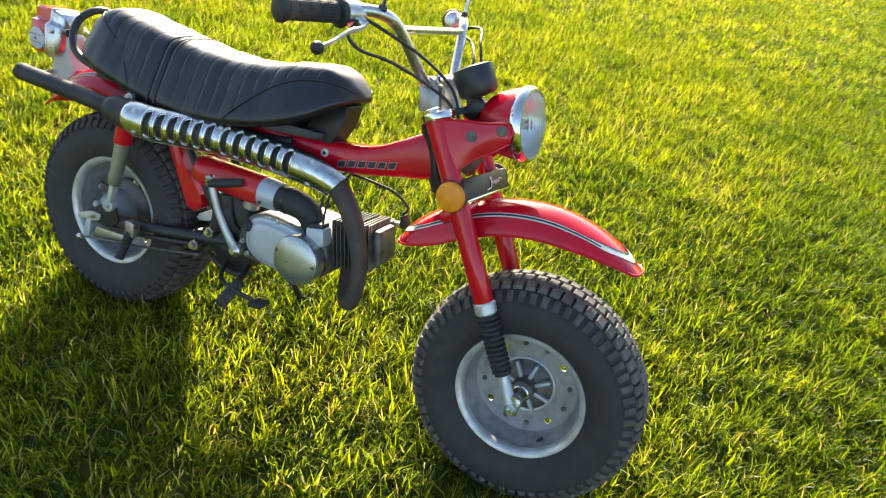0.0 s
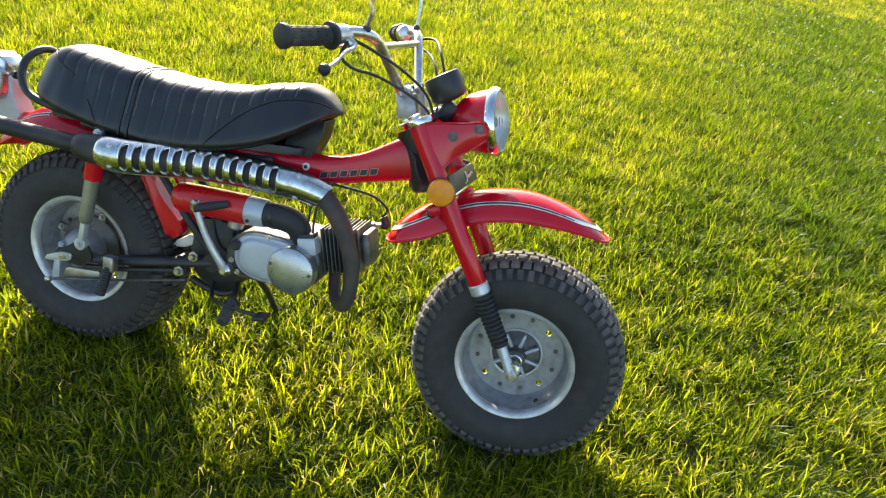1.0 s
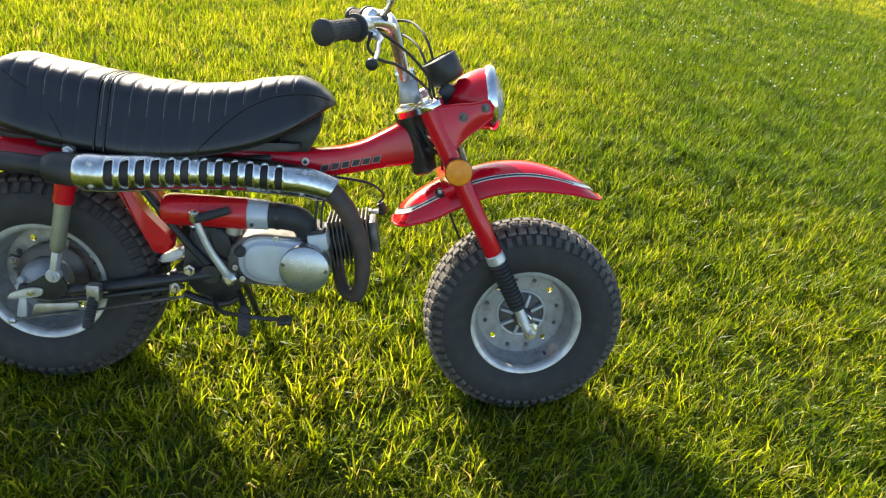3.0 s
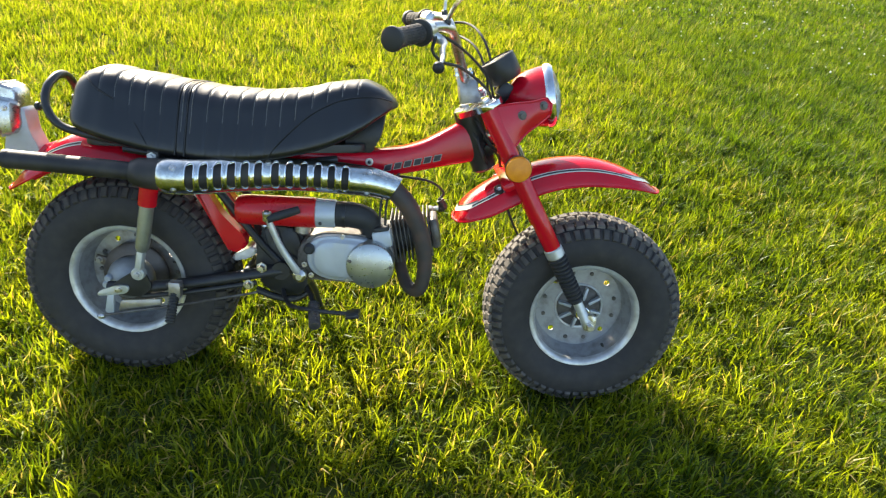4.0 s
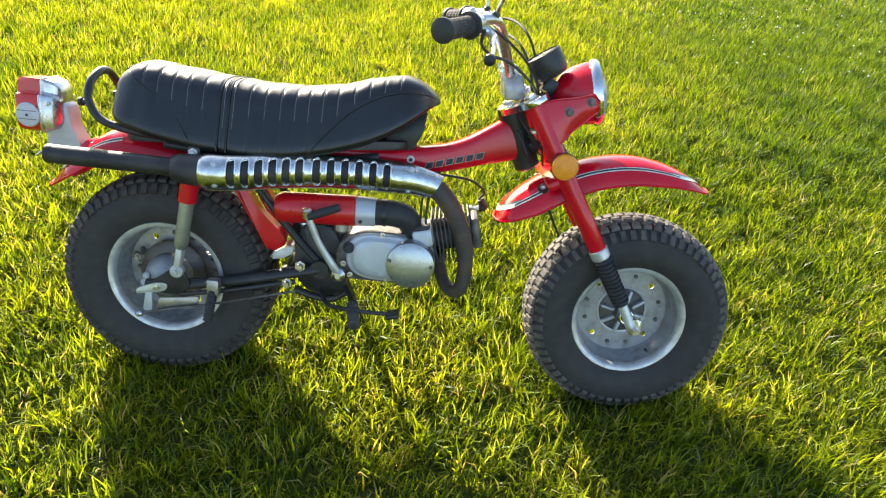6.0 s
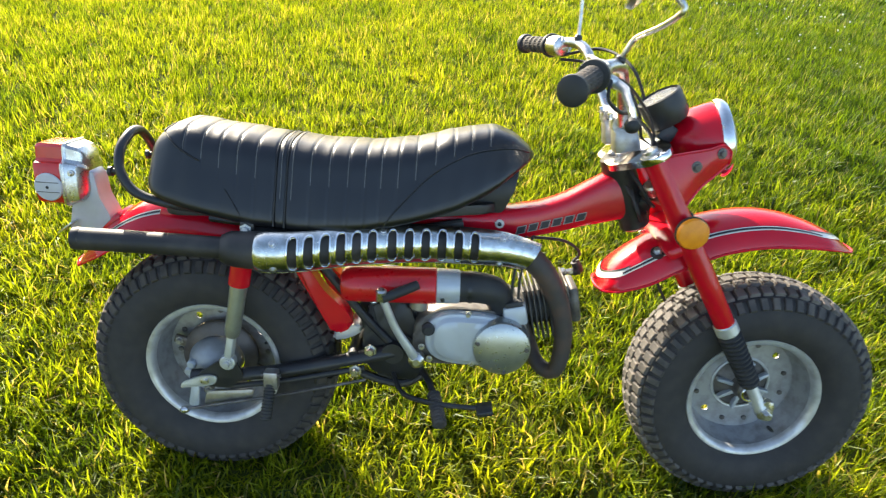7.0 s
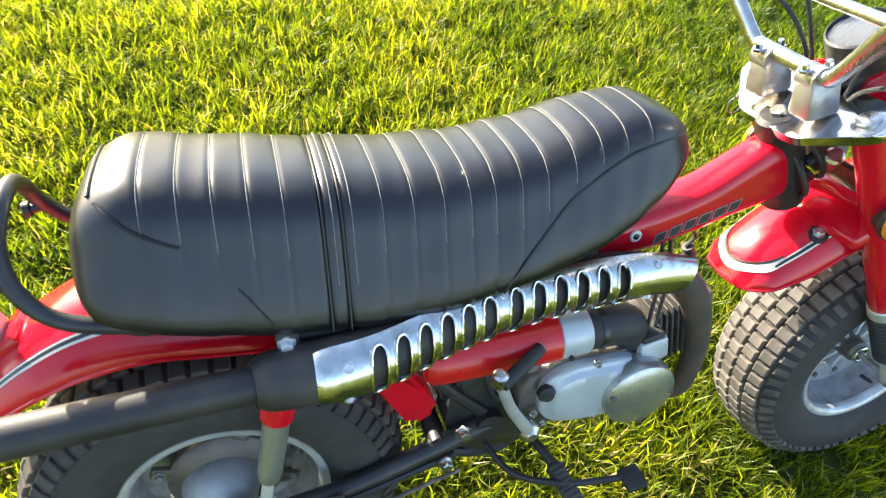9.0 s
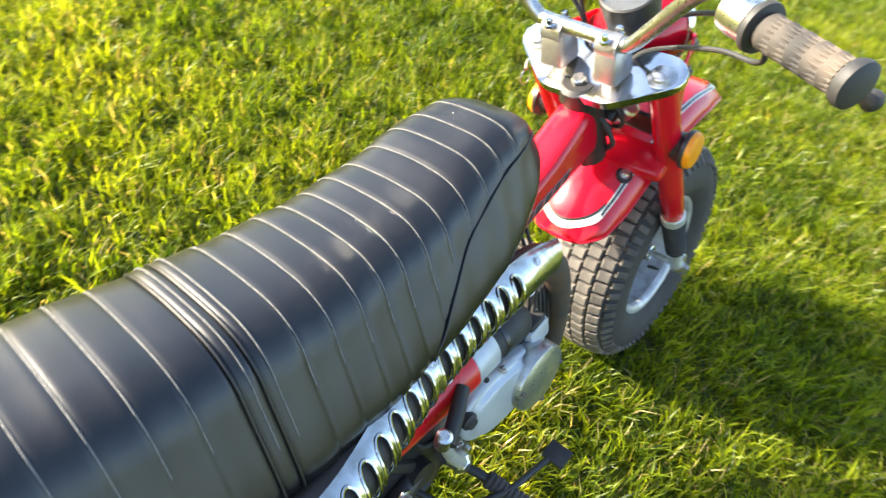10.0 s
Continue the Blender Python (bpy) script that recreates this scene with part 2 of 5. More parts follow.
def lathe(bm, profile, origin, axis, segs=32, caps=True):
    """Turns (radius, height) pairs round an axis."""
    axis = Vector(axis).normalized()
    u = Vector((0, 0, 1)) if abs(axis.z) < 0.9 else Vector((1, 0, 0))
    u = (u - axis * u.dot(axis)).normalized()
    v = axis.cross(u)
    o = Vector(origin)
    rings = [[bm.verts.new(o + axis * h + max(r, 1e-4) * (math.cos(a) * u + math.sin(a) * v))
              for a in (2 * math.pi * k / segs for k in range(segs))] for r, h in profile]
    ring_faces(bm, rings, True, caps)
    return bm


def block(bm, size, m, bevel=0.003, taper=1.0):
    """A box with rounded edges at the pose m; its top may be narrower."""
    made = bmesh.ops.create_cube(bm, size=1.0)
    for v in made["verts"]:
        k = taper if v.co.z > 0 else 1.0
        v.co = Vector((v.co.x * size[0] * k, v.co.y * size[1] * k, v.co.z * size[2]))
    if bevel:
        edges = list({e for v in made["verts"] for e in v.link_edges})
        made = bmesh.ops.bevel(bm, geom=edges, offset=bevel, segments=2, profile=0.5, affect="EDGES")
        verts = list({v for f in made["faces"] for v in f.verts})
        verts = list({v for w in verts for e in w.link_edges for v in e.verts})
    else:
        verts = made["verts"]
    bmesh.ops.transform(bm, matrix=m, verts=verts)
    return bm


def plate(bm, outline, thickness, m, bevel=0.0):
    """A flat plate with the outline in its own x, y plane, extruded along its z."""
    low = [bm.verts.new(m @ Vector((x, y, -thickness / 2))) for x, y in outline]
    high = [bm.verts.new(m @ Vector((x, y, thickness / 2))) for x, y in outline]
    n = len(outline)
    faces = [bm.faces.new(list(reversed(low))), bm.faces.new(high)]
    for i in range(n):
        bm.faces.new((low[i], low[(i + 1) % n], high[(i + 1) % n], high[i]))
    if bevel:
        edges = [e for f in faces for e in f.edges]
        bmesh.ops.bevel(bm, geom=edges, offset=bevel, segments=2, profile=0.5, affect="EDGES")
    return bm


def sheet(bm, func, us, vs, thickness=0.0):
    """A surface func(u, v), with thickness behind it."""
    grid = [[bm.verts.new(func(u, v)) for v in vs] for u in us]
    ring_faces(bm, grid, closed=False, caps=False)
    if thickness:
        bmesh.ops.recalc_face_normals(bm, faces=bm.faces)
        bmesh.ops.solidify(bm, geom=list(bm.faces), thickness=thickness)
    return bm


def rounded(points, radius, steps=4):
    """An outline with its corners rounded."""
    out, n = [], len(points)
    for i in range(n):
        a, b, c = Vector(points[i - 1]), Vector(points[i]), Vector(points[(i + 1) % n])
        d, e = (a - b), (c - b)
        r = min(radius, d.length * 0.45, e.length * 0.45)
        p, q = b + d.normalized() * r, b + e.normalized() * r
        for k in range(steps + 1):
            s = k / steps
            w = p * (1 - s) ** 2 + b * 2 * s * (1 - s) + q * s * s
            out.append((w.x, w.y))
    return out


def mesh_of(bm, name, mat, angle=35):
    bmesh.ops.recalc_face_normals(bm, faces=bm.faces)
    data = bpy.data.meshes.new(name)
    bm.to_mesh(data)
    bm.free()
    data.materials.append(mat)
    data.polygons.foreach_set("use_smooth", [True] * len(data.polygons))
    data.set_sharp_from_angle(angle=radians(angle))
    return data


def part(name, bm, mat, parent, label="", angle=35):
    """Links a bmesh, built from the rear axle, as one mesh under a thing or part."""
    bmesh.ops.translate(bm, vec=(0, 0, Z0), verts=bm.verts)
    ob = new(name, mesh_of(bm, name, mat, angle))
    ob.parent = parent
    return tagged(ob, label)


def make():
    return bmesh.new()


def both(build):
    """Calls build for the right side (-1) and the left side (1)."""
    return [build(-1), build(1)]


def bolt(bm, at, axis, r=0.007, h=0.006):
    lathe(bm, [(r * 1.5, -0.002), (r * 1.5, 0.0012), (r, 0.0014), (r, h * 0.8), (r * 0.8, h)], at, axis, 6 if r > 0.005 else 10)
    return bm


bike = tagged(new("motorcycle"), "red vintage fat-tyred minibike leaning on its side stand on grass", "motorcycle")
bike.matrix_world = pose(0, 0, 0.255, LEAN_ANGLE) @ Matrix.Translation((0, 0, -Z0))


# ---- wheels ----
TYRE = [(0.1475, 0.060), (0.158, 0.070), (0.175, 0.0815), (0.198, 0.0855), (0.220, 0.083), (0.240, 0.076),
        (0.254, 0.062), (0.2625, 0.040), (0.2655, 0.015)]


def block_mesh(name, length, width, height):
    bm = make()
    block(bm, (length, width, height), Matrix(), 0.0, 0.90)
    edges = [e for e in bm.edges if all(v.co.z > 0 for v in e.verts)]
    bmesh.ops.bevel(bm, geom=edges, offset=0.0016, segments=1, profile=0.5, affect="EDGES")
    return mesh_of(bm, name, TREAD, 30)


TREAD_MESH = {k: block_mesh("tread_block", *v) for k, v in
              {"mid": (0.0240, 0.0296, 0.017), "side": (0.0226, 0.0284, 0.017), "shoulder": (0.0165, 0.0290, 0.010)}.items()}


TREAD_DARK = material("earthy tread rubber", (0.040, 0.035, 0.031), 0.82, 0.0, (0.095, 0.080, 0.065), 26, 0.9, 0.35, 260, random_value=0.30)
REAR_MESH = {k: v.copy() for k, v in TREAD_MESH.items()}
for v in REAR_MESH.values():
    v.materials[0] = TREAD_DARK


def tyre(x, name, label, pieces, paint):
    bm = make()
    profile = [(r, -y) for r, y in TYRE] + [(r, y) for r, y in reversed(TYRE)]
    lathe(bm, profile, (x, 0, 0), (0, 1, 0), 72, caps=False)
    ob = part(name, bm, RUBBER, bike, label, 50)
    count = 60
    for kind, offset, radius, tilt, phase in (("mid", 0.0160, 0.2645, 4, 0), ("mid", -0.0160, 0.2645, -4, 0.5), ("side", 0.0472, 0.2585, 19, 0.5), ("side", -0.0472, 0.2585, -19, 0.0),
                                              ("shoulder", 0.0735, 0.2420, 54, 0.0), ("shoulder", -0.0735, 0.2420, -54, 0.5)):
        joined = make() if kind == "shoulder" else None
        for k in range(count):
            turn = 2 * math.pi * (k + phase) / count
            m = (Matrix.Translation((x, 0, Z0)) @ Matrix.Rotation(turn, 4, "Y")
                 @ Matrix.Translation((0, offset, radius)) @ Matrix.Rotation(radians(-tilt), 4, "X"))
            if joined:
                joined.from_mesh(pieces[kind])
                joined.verts.ensure_lookup_table()
                bmesh.ops.transform(joined, matrix=m, verts=joined.verts[-len(pieces[kind].vertices):])
                continue
            b = new("tread_block", pieces[kind])
            b.parent, b.matrix_local = ob, m
        if joined:
            lugs = new("shoulder_lug_ring", mesh_of(joined, "shoulder_lug_ring", paint, 30))
            lugs.parent = ob
            tagged(lugs, kind="stuff")
    return ob


def disc_with_holes(bm, outer, inner, holes, thickness, x, y):
    """A flat ring in the wheel's plane with round holes (angle, distance, radius)."""
    loops = [(0, 0, outer, 64), (0, 0, inner, 40)] + [(d * math.cos(a), d * math.sin(a), r, 14) for a, d, r in holes]
    edges = []
    for cx, cz, r, n in loops:
        vs = [bm.verts.new((x + cx + r * math.cos(2 * math.pi * k / n), y, cz + r * math.sin(2 * math.pi * k / n))) for k in range(n)]
        edges += [bm.edges.new((vs[k], vs[(k + 1) % n])) for k in range(n)]
    bmesh.ops.triangle_fill(bm, edges=edges, use_beauty=True, use_dissolve=False)
    bmesh.ops.recalc_face_normals(bm, faces=bm.faces)
    bmesh.ops.solidify(bm, geom=list(bm.faces), thickness=thickness)
    return bm


def rim(x, name, label, turn, disc_paint):
    bm = make()
    side = [(0.1500, 0.0560), (0.1515, 0.0605), (0.1495, 0.0640), (0.1450, 0.0640), (0.1420, 0.0600), (0.1390, 0.0500),
            (0.1345, 0.0300), (0.1290, 0.0080), (0.1230, -0.0100)]
    lathe(bm, [(r, -h) for r, h in side] + [(0.1235, 0.025)] + [(r + 0.003, h) for r, h in reversed(side[:6])], (x, 0, 0), (0, 1, 0), 72, caps=False)
    ob = part(name, bm, RIM_PAINT, bike, label, 40)
    bm = lathe(make(), [(0.1340, -0.0480), (0.1352, -0.0550), (0.1385, -0.0615), (0.1440, -0.0650), (0.1500, -0.0655), (0.1520, -0.0620)], (x, 0, 0), (0, 1, 0), 72, caps=False)
    part("rim_lip", bm, LIP, ob, "bright worn rim lip")
    holes = [(radians(turn + 90 * k), 0.102, 0.0080) for k in range(4)]
    bm = disc_with_holes(make(), 0.1245, 0.066, holes, 0.004, x, 0.014)
    part("wheel_disc", bm, disc_paint, ob)
    for k in range(12):
        if k % 3 == 0:
            continue
        a = radians(turn + 30 * k)
        part("rim_bolt", bolt(make(), (x + 0.102 * math.cos(a), 0.0115, 0.102 * math.sin(a)), (0, -1, 0), 0.0062, 0.006), ALLOY_DARK, ob)
    bm = make()
    tube(bm, [(x + 0.066 * math.cos(a), 0.009, 0.066 * math.sin(a)) for a in (2 * math.pi * k / 40 for k in range(41))], 0.0035, 8, 1)
    part("disc_ring", bm, DULL_CHROME, ob)
    bm = make()
    a = radians(turn - 100)
    lathe(bm, [(0.004, 0), (0.004, 0.022), (0.003, 0.024), (0.003, 0.030)], (x + 0.128 * math.cos(a), -0.020, 0.128 * math.sin(a)), (-0.2, -1, 0.3), 10)
    part("valve", bm, RUBBER_BLACK, ob)
    return ob


tyre(WB, "front_tyre", "dusty black knobbly balloon tyre", TREAD_MESH, TREAD)
tyre(0.0, "rear_tyre", "dusty black knobbly balloon tyre with a worn sidewall", REAR_MESH, TREAD_DARK)
rim(WB, "front_rim", "silver painted steel rim with four holes in its disc", 48, RIM_PAINT)
rim(0.0, "rear_rim", "silver painted steel rim", 122, RIM_SHINY)


def front_hub():
    bm = make()
    lathe(bm, [(0.018, -0.040), (0.024, -0.034), (0.024, -0.022), (0.030, -0.006), (0.056, 0.008), (0.064, 0.012), (0.064, 0.030), (0.06, 0.034), (0.06, 0.052), (0.02, 0.058)],
          (WB, 0, 0), (0, 1, 0), 36)
    ob = part("front_hub", bm, ALLOY_DARK, bike, "dark oil-stained hub with pale radial ribs")
    for k in range(8):
        a = 2 * math.pi * k / 8 + 0.2
        m = Matrix.Translation((WB, -0.004, 0)) @ Matrix.Rotation(a, 4, "Y") @ Matrix.Translation((0, 0, 0.042))
        part("hub_rib", block(make(), (0.010, 0.020, 0.042), m, 0.002, 0.7), ALLOY, ob)
    bm = make()
    tube(bm, [(WB + 0.017 * math.cos(a), -0.043, 0.017 * math.sin(a)) for a in (2 * math.pi * k / 24 for k in range(25))], 0.003, 8, 1)
    part("dust_ring", bm, CHROME, ob)
    part("front_axle", lathe(make(), [(0.0075, -0.128), (0.0075, 0.128)], (WB, 0, 0), (0, 1, 0), 14), WORN_CHROME, bike)


front_hub()


HUB_GREY = material("dull hub alloy", (0.36, 0.365, 0.37), 0.50, 0.35, (0.24, 0.23, 0.215), 26, 0.7, 0.12, 260)
HUB_BROWN = material("grimy hub plate", (0.15, 0.125, 0.105), 0.50, 0.4, (0.07, 0.052, 0.040), 22, 0.8, 0.18, 220)


def rear_hub():
    bm = lathe(make(), [(0.010, -0.076), (0.028, -0.073), (0.042, -0.064), (0.052, -0.050), (0.057, -0.032), (0.058, -0.010), (0.060, 0.05), (0.02, 0.06)],
               (-0.010, 0, -0.006), (0, 1, 0), 40)
    ob = part("rear_hub", bm, HUB_GREY, bike, "dull grey domed brake hub")
    bm = lathe(make(), [(0.058, -0.030), (0.080, -0.022), (0.086, -0.016), (0.086, -0.006), (0.058, -0.004)], (0, 0, 0), (0, 1, 0), 48, caps=False)
    part("hub_plate", bm, HUB_BROWN, ob, "brown grimy hub plate")
    for k in range(4):
        a = math.pi / 2 * k + 0.35
        m = Matrix.Translation((0, -0.014, 0)) @ Matrix.Rotation(a, 4, "Y") @ Matrix.Translation((0, 0, 0.094))
        part("hub_lug", block(make(), (0.026, 0.012, 0.034), m, 0.004, 0.8), HUB_BROWN, ob)
        part("lug_bolt", bolt(make(), m @ Vector((0, -0.006, 0.004)), (0, -1, 0), 0.0065, 0.008), CAST, ob)
    bm = lathe(make(), [(0.0155, -0.001), (0.0155, 0.006), (0.011, 0.007), (0.011, 0.016), (0.006, 0.018)], (0.0, -0.112, 0.0), (0, -1, 0), 6)
    part("axle_nut", bm, WORN_CHROME, bike)
    part("rear_axle", lathe(make(), [(0.0075, -0.120), (0.0075, 0.125)], (0, 0, 0), (0, 1, 0), 14), WORN_CHROME, bike)
    side = Matrix(((1, 0, 0, 0), (0, 0, -1, 0), (0, 1, 0, 0), (0, 0, 0, 1)))
    bm = plate(make(), rounded([(-0.052, -0.020), (-0.010, -0.014), (0.026, -0.006), (0.030, 0.014), (0.000, 0.014), (-0.046, -0.006)], 0.014), 0.006, Matrix.Translation((0, -0.126, 0)) @ side, 0.0015)
    adjuster = part("chain_adjuster", bm, DULL_CHROME, bike, "tear-shaped chrome axle adjuster")
    part("adjuster_bolt", bolt(make(), (0.006, -0.129, 0.003), (0, -1, 0), 0.0055, 0.006), WORN_CHROME, adjuster)
    bm = plate(make(), rounded([(-0.040, -0.070), (-0.018, -0.072), (-0.014, -0.018), (-0.030, -0.016)], 0.006), 0.008, Matrix.Translation((0, -0.114, 0)) @ side, 0.002)
    part("brake_lever_arm", bm, ALLOY, bike, "grey cast brake lever arm")
    for x, z in ((-0.046, 0.006), (-0.052, -0.012)):
        part("hub_boss", lathe(make(), [(0.010, 0.0), (0.010, 0.020), (0.007, 0.024)], (x, -0.056, z), (0, -1, 0), 14), ALLOY, ob)
    bm = plate(make(), rounded([(-0.008, -0.068), (0.098, -0.048), (0.104, -0.022), (0.000, -0.034)], 0.008), 0.008, Matrix.Translation((0, -0.110, 0)) @ side, 0.002)
    part("brake_torque_arm", bm, CAST, bike, "dull metal brake torque arm")
    bm = tube(make(), [(0.05, -0.108, -0.020), (0.16, -0.106, -0.002), (0.34, -0.092, 0.036)], 0.0065, 10, 5)
    part("brake_stay", bm, BLACK, bike)
    bm = make()
    tube(bm, [(-0.058, -0.120, -0.082), (0.02, -0.120, -0.062), (0.16, -0.118, -0.030), (0.345, -0.108, 0.016)], 0.0034, 8, 5)
    part("brake_rod", bm, ALLOY_DARK, bike)
    bm = lathe(make(), [(0.006, 0), (0.008, 0.003), (0.008, 0.014), (0.004, 0.018)], (-0.040, -0.1200, -0.078), (-1, 0, -0.28), 10)
    part("adjuster_nut", bm, WORN_CHROME, bike)


rear_hub()


# ---- swing arm, shocks and pegs ----
def swing_arm(s):
    bm = make()
    tube(bm, [(-0.035, s * 0.100, -0.004), (0.06, s * 0.104, 0.006), (0.18, s * 0.100, 0.026), (0.30, s * 0.086, 0.050), (0.40, s * 0.070, 0.070)],
         [0.014, 0.015, 0.0145, 0.015, 0.018], 12, 6, 0.75)
    part("swing_arm", bm, BLACK, bike, "black steel swing arm")
    if s < 0:
        bm = make()
        plate(bm, rounded([(-0.030, -0.014), (0.055, -0.018), (0.085, 0.012), (0.064, 0.058), (0.036, 0.050), (-0.01, 0.016)], 0.012), 0.006,
              Matrix(((1, 0, 0, 0), (0, 0, -1, -0.118), (0, 1, 0, 0), (0, 0, 0, 1))), 0.001)
        part("arm_end_plate", bm, BLACK, bike)


both(swing_arm)
part("arm_pivot", tube(make(), [(0.40, -0.085, 0.070), (0.40, 0.085, 0.070)], 0.024, 16, 1), BLACK, bike)
part("arm_crossbar", tube(make(), [(0.315, -0.085, 0.055), (0.315, 0.085, 0.055)], 0.016, 12, 1), BLACK, bike)


OLIVE_SLEEVE = material("dulled olive metal", (0.40, 0.41, 0.36), 0.38, 0.7, (0.27, 0.27, 0.23), 30, 0.7, 0.10, 250)


def shock(s):
    low, high = Vector((0.054, s * 0.122, 0.049)), Vector((0.108, s * 0.132, 0.354))
    d = (high - low).normalized()
    length = (high - low).length
    top = lathe(make(), [(0.015, length * 0.60), (0.0215, length * 0.605), (0.0215, length * 0.93), (0.012, length * 0.96)], low, d, 24)
    ob = part("rear_shock", top, RED, bike, "rear shock absorber with a red upper sleeve")
    part("lower_cover", lathe(make(), [(0.011, length * 0.20), (0.0145, length * 0.215), (0.0165, length * 0.25), (0.0172, length * 0.61), (0.012, length * 0.62)], low, d, 24),
         OLIVE_SLEEVE, ob, "dulled olive-grey metal lower sleeve")
    part("lower_fork", block(make(), (0.019, 0.017, 0.075), Matrix.Translation(low + d * 0.034) @ d.to_track_quat("Z", "Y").to_matrix().to_4x4(), 0.004), DULL_CHROME, ob)
    part("lower_eye", lathe(make(), [(0.0145, -0.010), (0.0165, -0.008), (0.0165, 0.008), (0.0145, 0.010)], low, (0, s, 0), 20), DULL_CHROME, ob)
    part("lower_bolt", bolt(make(), low + Vector((0, s * 0.011, 0)), (0, s, 0), 0.0075, 0.008), DULL_CHROME, ob)
    part("upper_tab", block(make(), (0.028, 0.011, 0.030), Matrix.Translation(high + Vector((0.002, 0, 0.002))), 0.004), BLACK, ob)
    part("upper_nut", bolt(make(), high + Vector((0, s * 0.007, 0)), (0, s, 0), 0.0080, 0.010), DULL_CHROME, ob)


both(shock)


def passenger_peg(s):
    a, b = Vector((0.148, s * 0.128, 0.030)), Vector((0.141, s * 0.164, -0.062))
    d = (b - a).normalized()
    n = (b - a).length
    prof = [(0.006, 0.0)]
    for k in range(11):
        h = 0.022 + k * (n - 0.022) / 11
        prof += [(0.0105, h), (0.0125, h + 0.002), (0.0125, h + 0.0045), (0.0105, h + 0.006)]
    ob = part("passenger_footpeg", lathe(make(), prof + [(0.009, n)], a, d, 18), RUBBER_BLACK, bike, "folded rubber passenger footpeg")
    part("peg_bracket", block(make(), (0.030, 0.024, 0.042), Matrix.Translation(a + Vector((0, s * 0.006, -0.010))), 0.004), CAST, ob)
    part("peg_pin", lathe(make(), [(0.005, -0.02), (0.005, 0.02)], a + Vector((0, s * 0.012, 0.002)), (1, 0, 0), 10), ALLOY_DARK, ob)


both(passenger_peg)


def rider_peg(s):
    bm = make()
    tube(bm, [(0.462, s * 0.050, 0.020), (0.485, s * 0.105, 0.016), (0.497, s * 0.150, 0.004)], 0.008, 10, 4)
    ob = part("footpeg", bm, BLACK, bike, "black footpeg with a rubber sleeve")
    a, d = Vector((0.494, s * 0.130, 0.008)), Vector((0.016, s * 0.080, -0.022))
    prof = [(0.010, 0.0)]
    n = d.length
    for k in range(9):
        h = 0.004 + k * (n - 0.006) / 9
        prof += [(0.0135, h), (0.0150, h + 0.002), (0.0150, h + 0.005), (0.0135, h + 0.007)]
    part("peg_rubber", lathe(make(), prof + [(0.015, n), (0.011, n + 0.004)], a, d, 18), GRIP, ob, "dusty peg rubber")


both(rider_peg)
bm = tube(make(), [(0.400, -0.060, 0.010), (0.430, -0.120, -0.006), (0.490, -0.165, 0.006), (0.560, -0.180, 0.010), (0.592, -0.186, 0.014)], 0.0055, 10, 6)
pedal = part("brake_pedal", bm, BLACK, bike, "black steel foot brake pedal")
part("pedal_pad", block(make(), (0.034, 0.040, 0.011), pose(0.600, -0.192, 0.016, 0, -12, 0), 0.003), BLACK, pedal)
stand = part("side_stand", tube(make(), [(0.430, 0.070, 0.010), (0.450, 0.150, -0.070), (0.465, 0.225, -0.175)], 0.009, 12, 6), BLACK, bike, "black tubular side stand folded down")
part("stand_foot", tube(make(), [(0.465, 0.225, -0.175), (0.475, 0.275, -0.185)], 0.012, 10, 1, 0.5), BLACK, stand)

# ---- frame ----
def backbone(u, a):
    """The pressed spine: u along it, a round it."""
    x = 0.10 + 0.76 * u
    top = float(np.interp(x, [0.10, 0.40, 0.56, 0.626, 0.69, 0.74, 0.785, 0.829, 0.86], [0.400, 0.395, 0.392, 0.398, 0.410, 0.430, 0.459, 0.487, 0.490]))
    low = float(np.interp(x, [0.10, 0.40, 0.52, 0.60, 0.66, 0.74, 0.82, 0.86], [0.345, 0.335, 0.330, 0.328, 0.332, 0.353, 0.378, 0.392]))
    half = float(np.interp(x, [0.10, 0.45, 0.56, 0.70, 0.80, 0.86], [0.060, 0.055, 0.047, 0.036, 0.033, 0.030]))
    c, s = math.cos(a), math.sin(a)
    squash = lambda v, p: math.copysign(abs(v) ** p, v)
    return Vector((x + 0.02 * (0.5 - s * 0.5) * max(0, (x - 0.78) / 0.08), half * squash(c, 0.5), (top + low) / 2 + (top - low) / 2 * squash(s, 0.6)))


bm = make()
rings = [[bm.verts.new(backbone(u / 40, 2 * math.pi * k / 32)) for k in range(32)] for u in range(41)]
ring_faces(bm, rings)
frame_part = part("frame", bm, RED, bike, "glossy red pressed-steel backbone frame")


def side_point(x, z):
    """A point on the spine's right flank."""
    best = min((backbone((x - 0.10) / 0.76, math.pi + a) for a in np.linspace(-1.2, 1.2, 81)), key=lambda p: abs(p.z - z))
    return Vector((x, best.y, z))


for s in (-1, 1):
    bm = lathe(make(), [(0.0095, -0.004), (0.0095, 0.0020), (0.0080, 0.0034), (0.0060, 0.0034), (0.0054, 0.0022), (0.002, 0.0022)], (0.608, s * 0.0435, 0.370), (0, s, 0), 24)
    part("frame_bolt", bm, WHITE, frame_part, "pale round plug")
    part("bolt_head", lathe(make(), [(0.0045, 0.002), (0.0045, 0.0042), (0.003, 0.005)], (0.608, s * 0.0435, 0.370), (0, s, 0), 12), DARK, frame_part)
